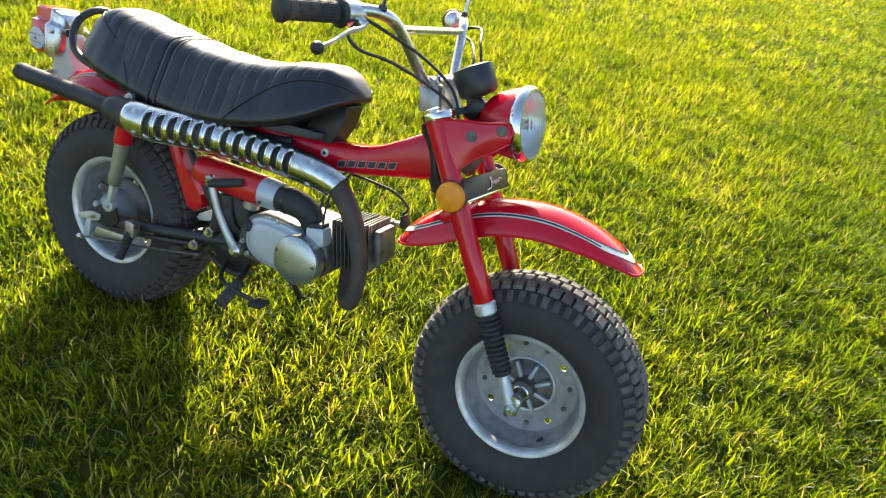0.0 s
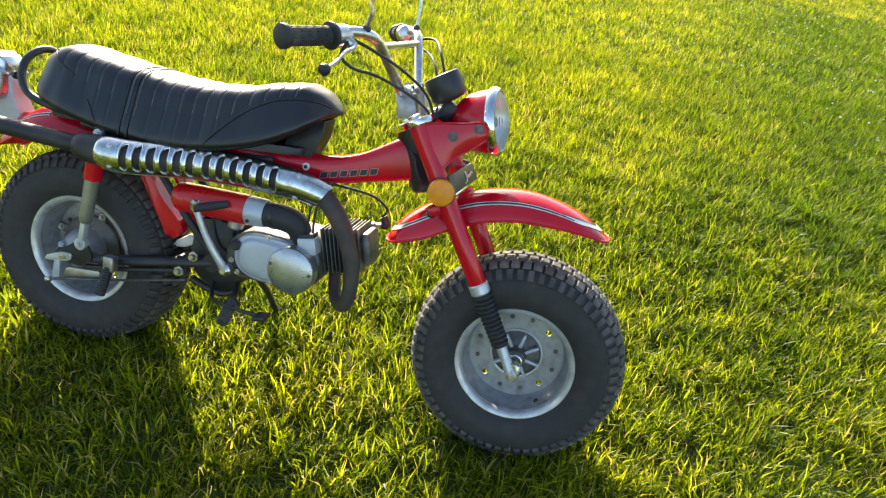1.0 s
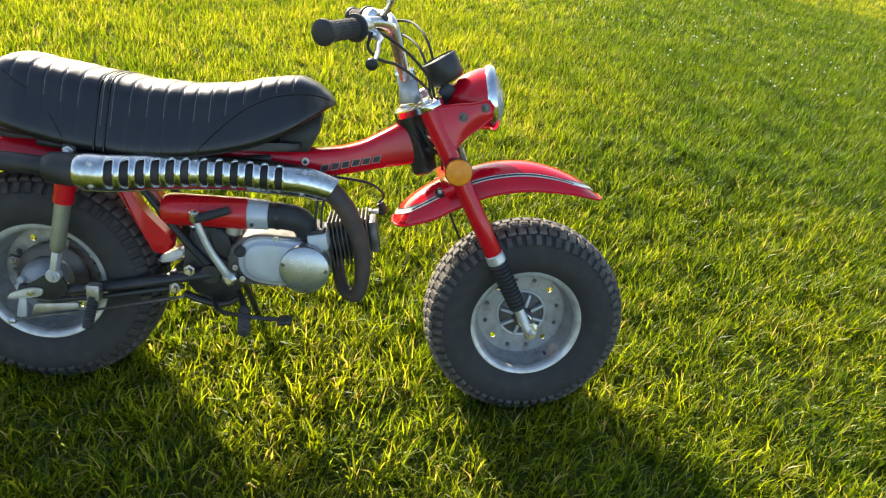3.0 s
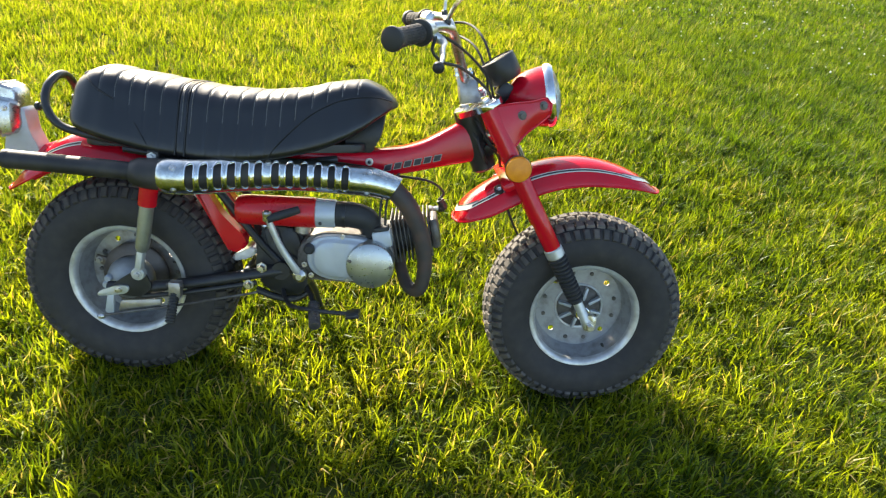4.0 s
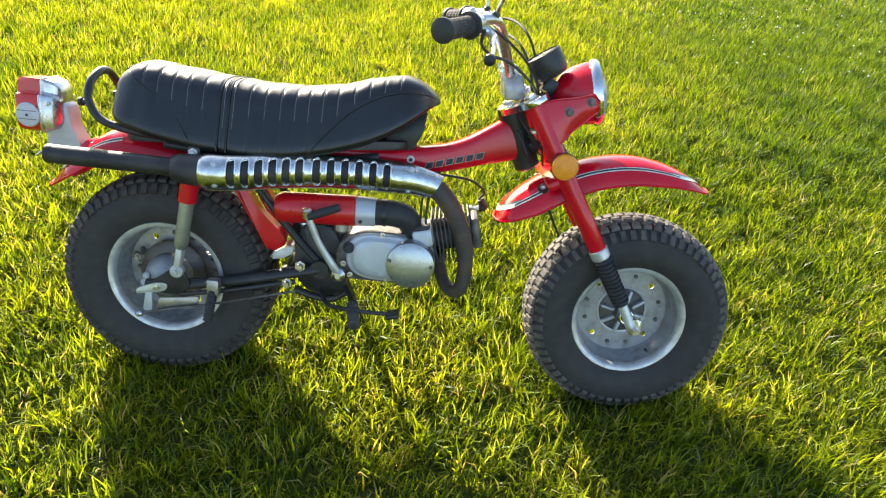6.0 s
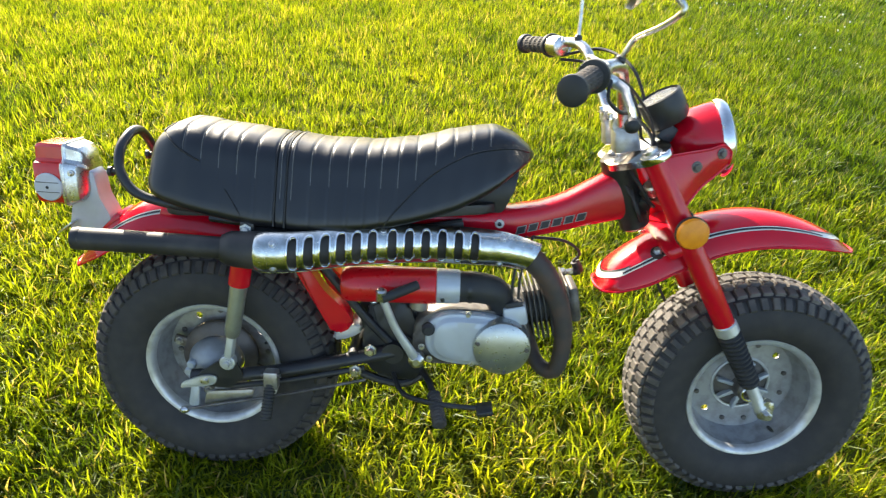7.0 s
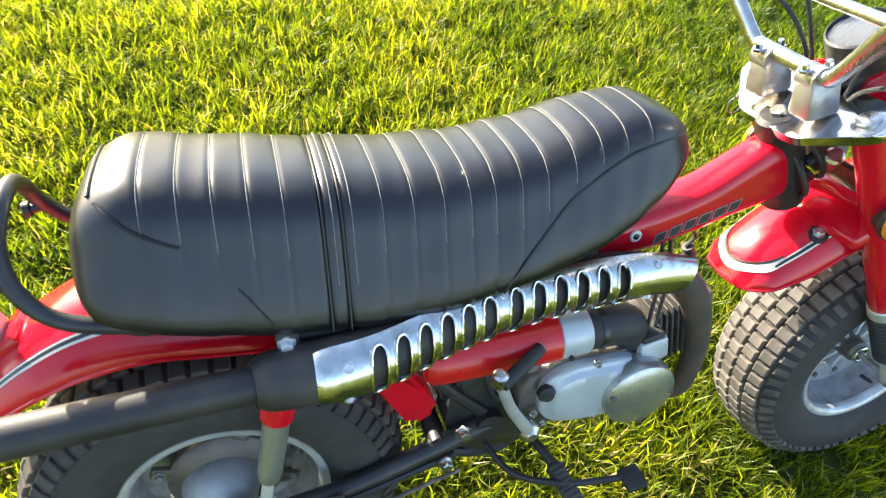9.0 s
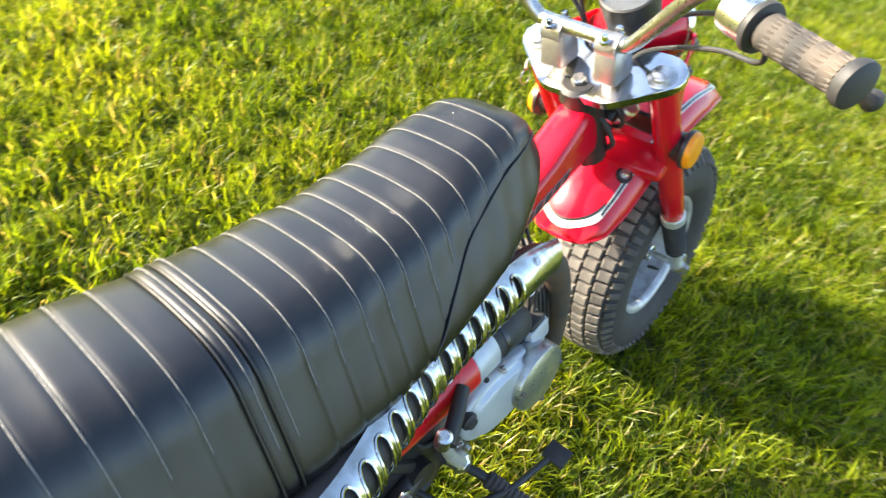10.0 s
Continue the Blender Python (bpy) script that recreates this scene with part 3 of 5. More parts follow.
# the maker's badge: six plain slanted bars
for k in range(6):
    x, z = 0.655 + 0.0245 * k, 0.3585 + 0.0070 * k
    for grow, lift, mat, name in ((0.0, 0.0030, SILVER_LETTER, "badge_outline"), (0.0016, 0.0040, BADGE, "badge_bar")):
        w, h = 0.0098 - grow, 0.0090 - grow
        bm = make()
        slope = 0.2857
        corners = [(x + sx * w + 0.15 * sz * h, z + sz * h + slope * sx * w) for sx, sz in ((-1, -1), (1, -1), (1, 1), (-1, 1))]
        lo = [bm.verts.new((cx, side_point(cx, cz).y + 0.002, cz)) for cx, cz in corners]
        hi = [bm.verts.new((cx, side_point(cx, cz).y - lift * 0.4, cz)) for cx, cz in corners]
        ring_faces(bm, [lo, hi])
        part(name, bm, mat, frame_part)

head_low, head_high = Vector((0.915, 0, 0.345)), Vector((0.836, 0, 0.525))
part("steering_head", lathe(make(), [(0.024, 0.026), (0.031, 0.032), (0.031, 0.050), (0.033, 0.056), (0.033, 0.160), (0.035, 0.166), (0.033, 0.190), (0.026, 0.196)],
                            head_low, head_high - head_low, 28), BLACK, bike, "black steering head tube")


def gusset(s):
    bm = make()
    outline = rounded([(0.172, 0.280), (0.204, 0.280), (0.246, 0.212), (0.304, 0.156), (0.314, 0.128), (0.272, 0.102), (0.244, 0.152)], 0.016)
    plate(bm, outline, 0.034, Matrix(((1, 0, 0, 0), (0, 0, -1, s * 0.062), (0, 1, 0, 0), (0, 0, 0, 1))), 0.011)
    part("frame_leg", bm, RED, frame_part, "red pressed rear frame leg")
    bm = tube(make(), [(0.225, s * 0.068, 0.285), (0.275, s * 0.070, 0.225), (0.335, s * 0.070, 0.150), (0.395, s * 0.066, 0.085)], 0.010, 10, 5)
    part("frame_stay", bm, BLACK, frame_part)


both(gusset)
bm = make()
plate(bm, rounded([(0.340, 0.175), (0.425, 0.190), (0.455, 0.120), (0.470, 0.010), (0.420, -0.012), (0.350, 0.010), (0.330, 0.070)], 0.02), 0.13,
      Matrix(((1, 0, 0, 0), (0, 0, -1, 0), (0, 1, 0, 0), (0, 0, 0, 1))), 0.008)
part("engine_cradle", bm, BLACK, bike, "grimy black engine cradle")
bm = make()
plate(bm, rounded([(0.262, 0.084), (0.318, 0.116), (0.332, 0.098), (0.300, 0.076), (0.262, 0.068)], 0.012), 0.07,
      Matrix(((1, 0, 0, 0), (0, 0, -1, 0), (0, 1, 0, 0), (0, 0, 0, 1))), 0.008)
part("chain_guard_front", bm, DULL_CHROME, bike, "small bright metal guard")
for x, y, z in ((0.352, -0.090, 0.078), (0.322, -0.104, 0.034)):
    part("cradle_bolt", bolt(make(), (x, y, z), (0, -1, 0), 0.0095, 0.012), WORN_CHROME, bike)
bm = tube(make(), [(0.330, -0.050, -0.002), (0.380, -0.054, -0.016), (0.430, -0.055, -0.018), (0.470, -0.050, 0.004)], 0.010, 10, 6)
part("lower_frame_tube", bm, BLACK, bike)

bm = make()
plate(bm, rounded([(0.318, 0.205), (0.372, 0.226), (0.440, 0.215), (0.452, 0.120), (0.400, 0.070), (0.330, 0.095)], 0.018), 0.10,
      Matrix(((1, 0, 0, 0), (0, 0, -1, 0.004), (0, 1, 0, 0), (0, 0, 0, 1))), 0.010)
part("oil_tank", bm, BLACK, bike, "grimy black box behind the engine")
for line in ([(0.345, -0.052, 0.215), (0.352, -0.064, 0.160), (0.372, -0.062, 0.100), (0.405, -0.060, 0.060)], [(0.372, -0.050, 0.225), (0.388, -0.066, 0.170), (0.408, -0.070, 0.120), (0.440, -0.070, 0.100)]):
    part("oil_hose", tube(make(), line, 0.0042, 8, 6), RUBBER_BLACK, bike)
part("carburettor_bowl", lathe(make(), [(0.014, -0.022), (0.020, -0.016), (0.020, 0.006), (0.014, 0.012), (0.014, 0.022)], (0.452, -0.070, 0.196), (0.1, 0, 1), 18), CAST, bike)
part("hose_fitting", lathe(make(), [(0.007, 0.0), (0.009, 0.003), (0.009, 0.012), (0.005, 0.016)], (0.352, -0.056, 0.185), (0.2, -1, 0.2), 10), WORN_CHROME, bike)
part("cable_stop", lathe(make(), [(0.004, 0.0), (0.006, 0.003), (0.006, 0.020), (0.003, 0.024)], (0.412, -0.062, 0.190), (0.5, -0.6, 0.6), 10), WORN_CHROME, bike)

# ---- engine ----
bm = make()
plate(bm, rounded([(0.445, 0.055), (0.640, 0.055), (0.692, 0.085), (0.692, 0.160), (0.650, 0.188), (0.500, 0.188), (0.440, 0.150)], 0.03), 0.17,
      Matrix(((1, 0, 0, 0), (0, 0, -1, 0.0), (0, 1, 0, 0), (0, 0, 0, 1))), 0.012)
engine = part("engine", bm, ALLOY_DARK, bike, "air-cooled single-cylinder engine with silver side covers")


def cover_outline(n=64):
    """The side cover: two rounded lobes joined."""
    out = []
    for k in range(n):
        a = 2 * math.pi * k / n
        c, s = math.cos(a), math.sin(a)
        rx = 0.088 if c < 0 else 0.112
        out.append((0.556 + rx * math.copysign(abs(c) ** 0.72, c), 0.1245 + 0.061 * math.copysign(abs(s) ** 0.76, s) - 0.002 * c))
    return out


bm = make()
outline = cover_outline()
cx, cz = 0.556, 0.1255
levels = [(1.0, -0.080), (1.0, -0.094), (0.985, -0.0985), (0.95, -0.101), (0.90, -0.1015), (0.84, -0.1035), (0.79, -0.109), (0.74, -0.1115), (0.5, -0.1125), (0.02, -0.1130)]
rings = [[bm.verts.new((cx + k * (x - cx), y, cz + k * (z - cz))) for x, z in outline] for k, y in levels]
ring_faces(bm, rings)
part("side_cover", bm, ALLOY, engine, "silver-grey painted clutch cover")
bm = lathe(make(), [(0.0615, -0.012), (0.0610, 0.016), (0.0592, 0.0200), (0.0545, 0.0222), (0.046, 0.0250), (0.030, 0.0278), (0.012, 0.0292), (0.002, 0.0294)],
           (0.631, -0.104, 0.1195), (0, -1, 0), 56)
magneto = part("round_cover", bm, POLISHED, engine, "round polished silver ignition cover")
for x, z in ((0.580, 0.130), (0.682, 0.122), (0.640, 0.067)):
    part("cover_screw", bolt(make(), (x, -0.1240, z), (0, -1, 0), 0.0045, 0.006), ALLOY_DARK, magneto)
for x, z in ((0.556, 0.183), (0.462, 0.100), (0.470, 0.150), (0.480, 0.072), (0.572, 0.068)):
    part("case_screw", bolt(make(), (x, -0.0985, z), (0, -1, 0), 0.0048, 0.007), WORN_CHROME, engine)
bm = lathe(make(), [(0.014, 0), (0.014, 0.010), (0.011, 0.012), (0.009, 0.016)], (0.474, -0.098, 0.146), (0, -1, 0), 20)
part("oil_cap", bm, RUBBER_BLACK, engine)

# cylinder with its fins
axis = Vector((0.972, 0, 0.235)).normalized()
base = Vector((0.672, 0, 0.165))
turn = axis.to_track_quat("X", "Z").to_matrix().to_4x4()
part("cylinder", lathe(make(), [(0.042, 0.0), (0.042, 0.10)], base, axis, 28), FIN, engine)
for k in range(10):
    m = Matrix.Translation(base + axis * (0.014 + 0.0105 * k)) @ turn
    size = 0.118 if k < 7 else 0.112
    part("cooling_fin", block(make(), (0.0038, size, size), m, 0.0015), FIN if k < 7 else ALLOY_DARK, engine)
part("cylinder_head", block(make(), (0.024, 0.085, 0.085), Matrix.Translation(base + axis * 0.122) @ turn, 0.010), ALLOY_DARK, engine, "grey cast cylinder head")
plug = Vector((0.772, 0.056, 0.231))
spark = part("spark_plug", lathe(make(), [(0.011, 0.0), (0.011, 0.008), (0.007, 0.010), (0.007, 0.034)], plug, axis, 6), WORN_CHROME, engine)
part("plug_cap", tube(make(), [plug + axis * 0.026, plug + axis * 0.040, plug + axis * 0.040 + Vector((-0.012, 0, 0.020))], 0.0105, 12, 4), RUBBER_BLACK, spark)
part("plug_lead", tube(make(), [plug + axis * 0.036 + Vector((-0.012, 0, 0.020)), (0.806, 0.052, 0.284), (0.770, 0.040, 0.312), (0.715, 0.020, 0.324), (0.640, 0.000, 0.330)], 0.0035, 8, 8),
     RUBBER_BLACK, spark)

# air filter, intake and carburettor
fa, fb = Vector((0.285, -0.072, 0.226)), Vector((0.486, -0.074, 0.234))
n = (fb - fa).length
part("air_filter", lathe(make(), [(0.020, 0.0), (0.030, 0.003), (0.0365, 0.012), (0.0385, 0.026), (0.0390, n - 0.002), (0.0370, n)], fa, fb - fa, 40), RED_CAN, bike,
     "bright red air filter canister")
part("filter_collar", lathe(make(), [(0.0360, n), (0.0375, n + 0.002), (0.0360, n + 0.046), (0.034, n + 0.049)], fa, fb - fa, 40), ALLOY, bike, "pale metal filter collar")
part("collar_screw", bolt(make(), (0.500, -0.1115, 0.218), (0, -1, 0), 0.003, 0.003), DARK, bike)
bm = tube(make(), [(0.530, -0.074, 0.235), (0.575, -0.074, 0.236), (0.610, -0.070, 0.226), (0.625, -0.062, 0.196), (0.628, -0.058, 0.170)], [0.033, 0.033, 0.032, 0.028, 0.026], 20, 6)
part("intake_hose", bm, RUBBER_BLACK, bike, "black rubber intake elbow")
part("hose_clamp", tube(make(), [(0.552, -0.074, 0.2355), (0.560, -0.074, 0.2358)], 0.0345, 20, 1), DARK, bike)
part("carburettor_cover", block(make(), (0.050, 0.040, 0.046), pose(0.656, -0.080, 0.184, 0, -14, 0), 0.008), ALLOY, engine, "silver carburettor housing")
part("carburettor_grommet", block(make(), (0.040, 0.034, 0.016), pose(0.651, -0.079, 0.208, 0, -14, 0), 0.005), RUBBER_BLACK, engine)
for dx in (0.0, 0.014):
    bm = tube(make(), [(0.646 + dx, -0.078, 0.210), (0.645 + dx, -0.077, 0.260), (0.650 + dx, -0.070, 0.300), (0.670 + dx, -0.030, 0.345)], 0.003, 8, 6)
    part("control_cable", bm, RUBBER_BLACK, bike)

# kick starter
bm = tube(make(), [(0.452, -0.108, 0.075), (0.440, -0.118, 0.098), (0.405, -0.130, 0.160), (0.377, -0.138, 0.230)], [0.011, 0.010, 0.0085, 0.0085], 12, 6)
kick = part("kick_starter", bm, DULL_CHROME, bike, "worn chrome kick starter lever")
part("kick_hub", lathe(make(), [(0.017, 0.0), (0.017, 0.020), (0.012, 0.024), (0.008, 0.028)], (0.453, -0.096, 0.074), (0, -1, 0), 20), WORN_CHROME, kick)
part("kick_knuckle", lathe(make(), [(0.007, -0.012), (0.011, -0.009), (0.011, 0.012), (0.007, 0.015)], (0.376, -0.140, 0.233), (0, -0.2, 1), 14), WORN_CHROME, kick)
part("kick_pedal", tube(make(), [(0.378, -0.146, 0.229), (0.412, -0.130, 0.239), (0.447, -0.111, 0.249)], [0.0100, 0.0108, 0.0098], 12, 4), RUBBER_BLACK, kick)

# ---- exhaust ----
HEAD_LINE = [(0.692, 0.034, 0.140), (0.700, 0.018, 0.106), (0.710, 0.000, 0.070), (0.724, -0.022, 0.042), (0.746, -0.044, 0.031), (0.765, -0.057, 0.046),
             (0.771, -0.061, 0.098), (0.765, -0.063, 0.156), (0.746, -0.066, 0.214), (0.712, -0.070, 0.274), (0.664, -0.072, 0.317), (0.600, -0.074, 0.332)]
exhaust = part("exhaust_header", tube(make(), HEAD_LINE, [0.015, 0.016, 0.0165, 0.0170, 0.018, 0.0185, 0.0195, 0.0205, 0.0225, 0.0245, 0.025, 0.026], 20, 8), HEADER, bike, "brown-black upswept exhaust header pipe")
MUFFLER = [(0.62, -0.073, 0.328), (0.56, -0.074, 0.330), (0.47, -0.080, 0.332), (0.38, -0.092, 0.330), (0.30, -0.110, 0.324), (0.206, -0.138, 0.318), (0.13, -0.151, 0.3170), (0.09, -0.156, 0.318)]
part("muffler", tube(make(), MUFFLER, [0.027, 0.034, 0.0375, 0.0375, 0.0375, 0.0380, 0.0370, 0.034], 24, 8), PIPE, exhaust)
part("muffler_collar", tube(make(), [(0.136, -0.150, 0.3180), (0.085, -0.156, 0.3195), (0.066, -0.159, 0.3205)], [0.037, 0.0345, 0.026], 24, 4), PIPE, exhaust)
bm = tube(make(), [(0.085, -0.156, 0.3195), (0.0, -0.166, 0.3245), (-0.10, -0.177, 0.329), (-0.186, -0.186, 0.332)], 0.0215, 20, 6)
part("tail_pipe", bm, PIPE, exhaust, "straight matt black tail pipe")
tip = Vector((-0.190, -0.1865, 0.3322))
part("tail_tip", lathe(make(), [(0.0215, -0.004), (0.0225, 0.0), (0.0205, 0.010), (0.012, 0.014), (0.006, 0.004)], tip, (-1, -0.1, 0.03), 20, caps=False), PIPE, exhaust)

GUARD = spline([(0.118, -0.152, 0.3175), (0.206, -0.139, 0.319), (0.30, -0.111, 0.326), (0.38, -0.093, 0.331), (0.47, -0.081, 0.334), (0.56, -0.074, 0.332), (0.62, -0.071, 0.328), (0.678, -0.070, 0.314)], 40)
GUARD_X = [p.x for p in GUARD]


def guard_at(x, angle, lift=0.0):
    """A point of the heat shield: angle 0 faces outwards, positive upwards."""
    y, z = (float(np.interp(x, GUARD_X, [p[k] for p in GUARD])) for k in (1, 2))
    r = float(np.interp(x, [0.134, 0.140, 0.152, 0.55, 0.60, 0.64, 0.678], [0.038, 0.0415, 0.0435, 0.0415, 0.040, 0.036, 0.031])) + lift
    side = -r * math.cos(angle)
    return Vector((x + 0.018 * math.sin(angle) * max(0.0, (x - 0.60) / 0.078), y + side, z + r * math.sin(angle)))


SLOTS = [0.2065 + 0.0295 * k for k in range(6)] + [0.3925 + 0.0328 * k for k in range(6)]
SLOT_HALF, SLOT_ANGLE, SLOT_CAP = 0.0090, 0.84, 0.42


LOW_EDGE, HIGH_EDGE = -1.22, 1.28


def slot_point(c, k, grow=0.0, lift=0.0):
    """A point of a slot's rounded outline, k from 0 to 1 round it."""
    a = 2 * math.pi * k
    r = SLOT_HALF + grow
    turn = math.copysign(SLOT_ANGLE - SLOT_CAP, math.sin(a)) * min(1.0, abs(math.sin(a)) * 3) + (SLOT_CAP + grow / 0.042) * math.sin(a) + 0.10
    return guard_at(c + r * math.copysign(abs(math.cos(a)) ** 0.9, math.cos(a)), turn, lift)


bm = make()
cuts = [0.134] + [SLOTS[0] - 0.0148] + [(p + q) / 2 for p, q in zip(SLOTS, SLOTS[1:])] + [SLOTS[-1] + 0.0164] + [0.678]
for left, right in ((cuts[0], cuts[1]), (cuts[-2], cuts[-1])):
    grid = [[bm.verts.new(guard_at(x, t)) for t in np.linspace(LOW_EDGE, HIGH_EDGE, 33)] for x in np.linspace(left, right, 14)]
    ring_faces(bm, grid, closed=False, caps=False)
for c, left, right in zip(SLOTS, cuts[1:-2], cuts[2:-1]):
    rings = [[], [], [], [], [], []]
    for k in range(64):
        a = 2 * math.pi * k / 64
        ca, sa = math.cos(a), math.sin(a)
        m = max(abs(ca), abs(sa))
        bx, bt = ca / m, sa / m
        outer = (c + (bx * (right - c) if bx > 0 else bx * (c - left)), bt * (HIGH_EDGE if bt > 0 else -LOW_EDGE))
        inner = (c + SLOT_HALF * math.copysign(abs(ca) ** 0.9, ca), math.copysign(SLOT_ANGLE - SLOT_CAP, sa) * min(1.0, abs(sa) * 3) + SLOT_CAP * sa + 0.10)
        for j in range(6):
            f = j / 5
            rings[j].append(bm.verts.new(guard_at(inner[0] + f * (outer[0] - inner[0]), inner[1] + f * (outer[1] - inner[1]), -0.0035 if j == 0 else 0.0)))
    ring_faces(bm, rings, True, False)
bmesh.ops.remove_doubles(bm, verts=bm.verts, dist=0.0004)
bmesh.ops.recalc_face_normals(bm, faces=bm.faces)
guard = part("heat_shield", bm, SHIELD, exhaust, "chrome exhaust heat shield with twelve oval slots")
xs = np.linspace(0.134, 0.678, 420)
for c in SLOTS:
    part("slot_rim", tube(make(), [slot_point(c, k / 48, 0.0012, 0.0004) for k in range(49)], 0.0022, 8, 1), CHROME, guard)
edge = [guard_at(x, -1.22) for x in xs[::8]]
part("shield_edge", tube(make(), edge, 0.0016, 6, 1), SHIELD, guard)
for x, a in ((0.170, 0.62), (0.170, -0.70), (0.374, 0.86), (0.612, 0.80), (0.612, -0.85)):
    p, q = guard_at(x, a), guard_at(x, a, 0.01)
    part("shield_screw", bolt(make(), p, q - p, 0.0050, 0.004), WORN_CHROME, guard)

# ---- seat ----
SEAT_X = [-0.098, -0.088, -0.070, -0.034, 0.03, 0.10, 0.20, 0.28, 0.36, 0.43, 0.50, 0.572, 0.620, 0.650, 0.668]
SEAT_TOP = [0.470, 0.500, 0.524, 0.540, 0.535, 0.528, 0.519, 0.516, 0.520, 0.531, 0.550, 0.565, 0.554, 0.536, 0.516]
SEAT_LOW = [0.440, 0.415, 0.398, 0.384, 0.370, 0.358, 0.350, 0.352, 0.362, 0.379, 0.402, 0.440, 0.478, 0.500, 0.508]
SEAT_HALF = [0.060, 0.092, 0.108, 0.116, 0.120, 0.121, 0.121, 0.119, 0.115, 0.111, 0.105, 0.092, 0.072, 0.047, 0.014]
SEAMS = [-0.0185, 0.017, 0.051, 0.0865, 0.122, 0.228, 0.264, 0.300, 0.333, 0.364, 0.397, 0.431, 0.468, 0.503, 0.537, 0.573]
WELTS = [0.161, 0.182]
PLEAT_X, PLEAT_END = [-0.05, 0.0, 0.06, 0.12, 0.20, 0.36, 0.39, 0.42, 0.46, 0.50, 0.54, 0.585], [0.500, 0.475, 0.440, 0.38, 0.30, 0.30, 0.400, 0.440, 0.480, 0.506, 0.525, 0.535]


def smooth_row(values):
    line = spline([(x, 0, v) for x, v in zip(SEAT_X, values)], 14)
    return [p.x for p in line], [p.z for p in line]


SEAT_ROWS = [smooth_row(v) for v in (SEAT_TOP, SEAT_LOW, SEAT_HALF)]


SEAT_SECTION = spline([(0, 0, 0), (0.60, 0, 0.0), (0.98, 0, 0.012), (1.15, 0, 0.065), (1.145, 0, 0.13), (1.06, 0, 0.32), (0.975, 0, 0.48), (0.89, 0, 0.64), (0.80, 0, 0.815), (0.65, 0, 0.925), (0.45, 0, 0.978), (0.2, 0, 0.996), (0, 0, 1)], 8)
SECTION_RUN = np.concatenate([[0], np.cumsum([(q - p).length for p, q in zip(SEAT_SECTION, SEAT_SECTION[1:])])])
SECTION_RUN = SECTION_RUN / SECTION_RUN[-1]


def seat_point(x, a, lift=0.0):
    """A point of the seat: a runs from the left edge over the top; below it the base."""
    top, low, half = (float(np.interp(x, *row)) for row in SEAT_ROWS)
    c, s = math.cos(a), math.sin(a)
    u = math.asin(max(-1.0, min(1.0, s))) / math.pi + 0.5
    wide, high = (float(np.interp(u, SECTION_RUN, [p[k] for p in SEAT_SECTION])) for k in (0, 2))
    z = low + (top - low) * high
    pinch = sum(0.0014 * math.exp(-((x - k) / 0.0026) ** 2) for k in SEAMS) + sum(0.003 * math.exp(-((x - k) / 0.0035) ** 2) for k in WELTS)
    grow = lift - pinch * min(1.0, max(0.0, (z - float(np.interp(x, PLEAT_X, PLEAT_END))) / 0.008))
    puff = 0.0010 * math.sin(x * 61 + 3 * u) + 0.0004 * math.sin(x * 143 - 7 * u)
    side = wide * half + (grow + puff) * wide / max(0.35, math.hypot(wide, high))
    return Vector((x, math.copysign(side, c), z + (grow + puff) * max(0.0, high - 0.5) * 2))


bm = make()
stations = np.concatenate([np.linspace(-0.098, -0.06, 14), np.linspace(-0.056, 0.60, 330), np.linspace(0.604, 0.668, 24)])
rings = [[bm.verts.new(seat_point(x, 2 * math.pi * k / 64)) for k in range(64)] for x in stations]
ring_faces(bm, rings)
bmesh.ops.smooth_vert(bm, verts=bm.verts, factor=0.5, use_axis_x=True, use_axis_y=True, use_axis_z=True)
seat = part("seat", bm, VINYL, bike, "long black vinyl seat with pleats and pale stitching", 60)
for x in SEAMS:
    low = float(np.interp(x, [-0.05, 0.0, 0.06, 0.12, 0.20, 0.39, 0.42, 0.46, 0.50, 0.54, 0.585], [0.505, 0.488, 0.462, 0.450, 0.442, 0.446, 0.456, 0.490, 0.512, 0.529, 0.538]))
    start = min(np.linspace(-0.3, 1.2, 120), key=lambda a: abs(seat_point(x, a).z - low))
    line = [seat_point(x, a, 0.0002) for a in np.linspace(start, math.pi - start, 44)]
    part("stitching", tube(make(), line, 0.00075, 6, 1), THREAD, seat)
for x in WELTS:
    line = [seat_point(x, a, 0.002) for a in np.linspace(-0.75, math.pi + 0.75, 50)]
    part("welt", tube(make(), line, 0.0017, 8, 1), PIPING, seat)
    line = [seat_point(x + 0.011, a, 0.0006) for a in np.linspace(0.1, math.pi - 0.1, 40)]
    part("stitching", tube(make(), line, 0.0008, 6, 1), THREAD, seat)


def seat_side(x, z, s):
    angles = np.linspace(-1.2, 1.5, 160)
    p = min((seat_point(x, a, 0.0012) for a in angles), key=lambda q: abs(q.z - z))
    return Vector((x, s * abs(p.y), p.z))


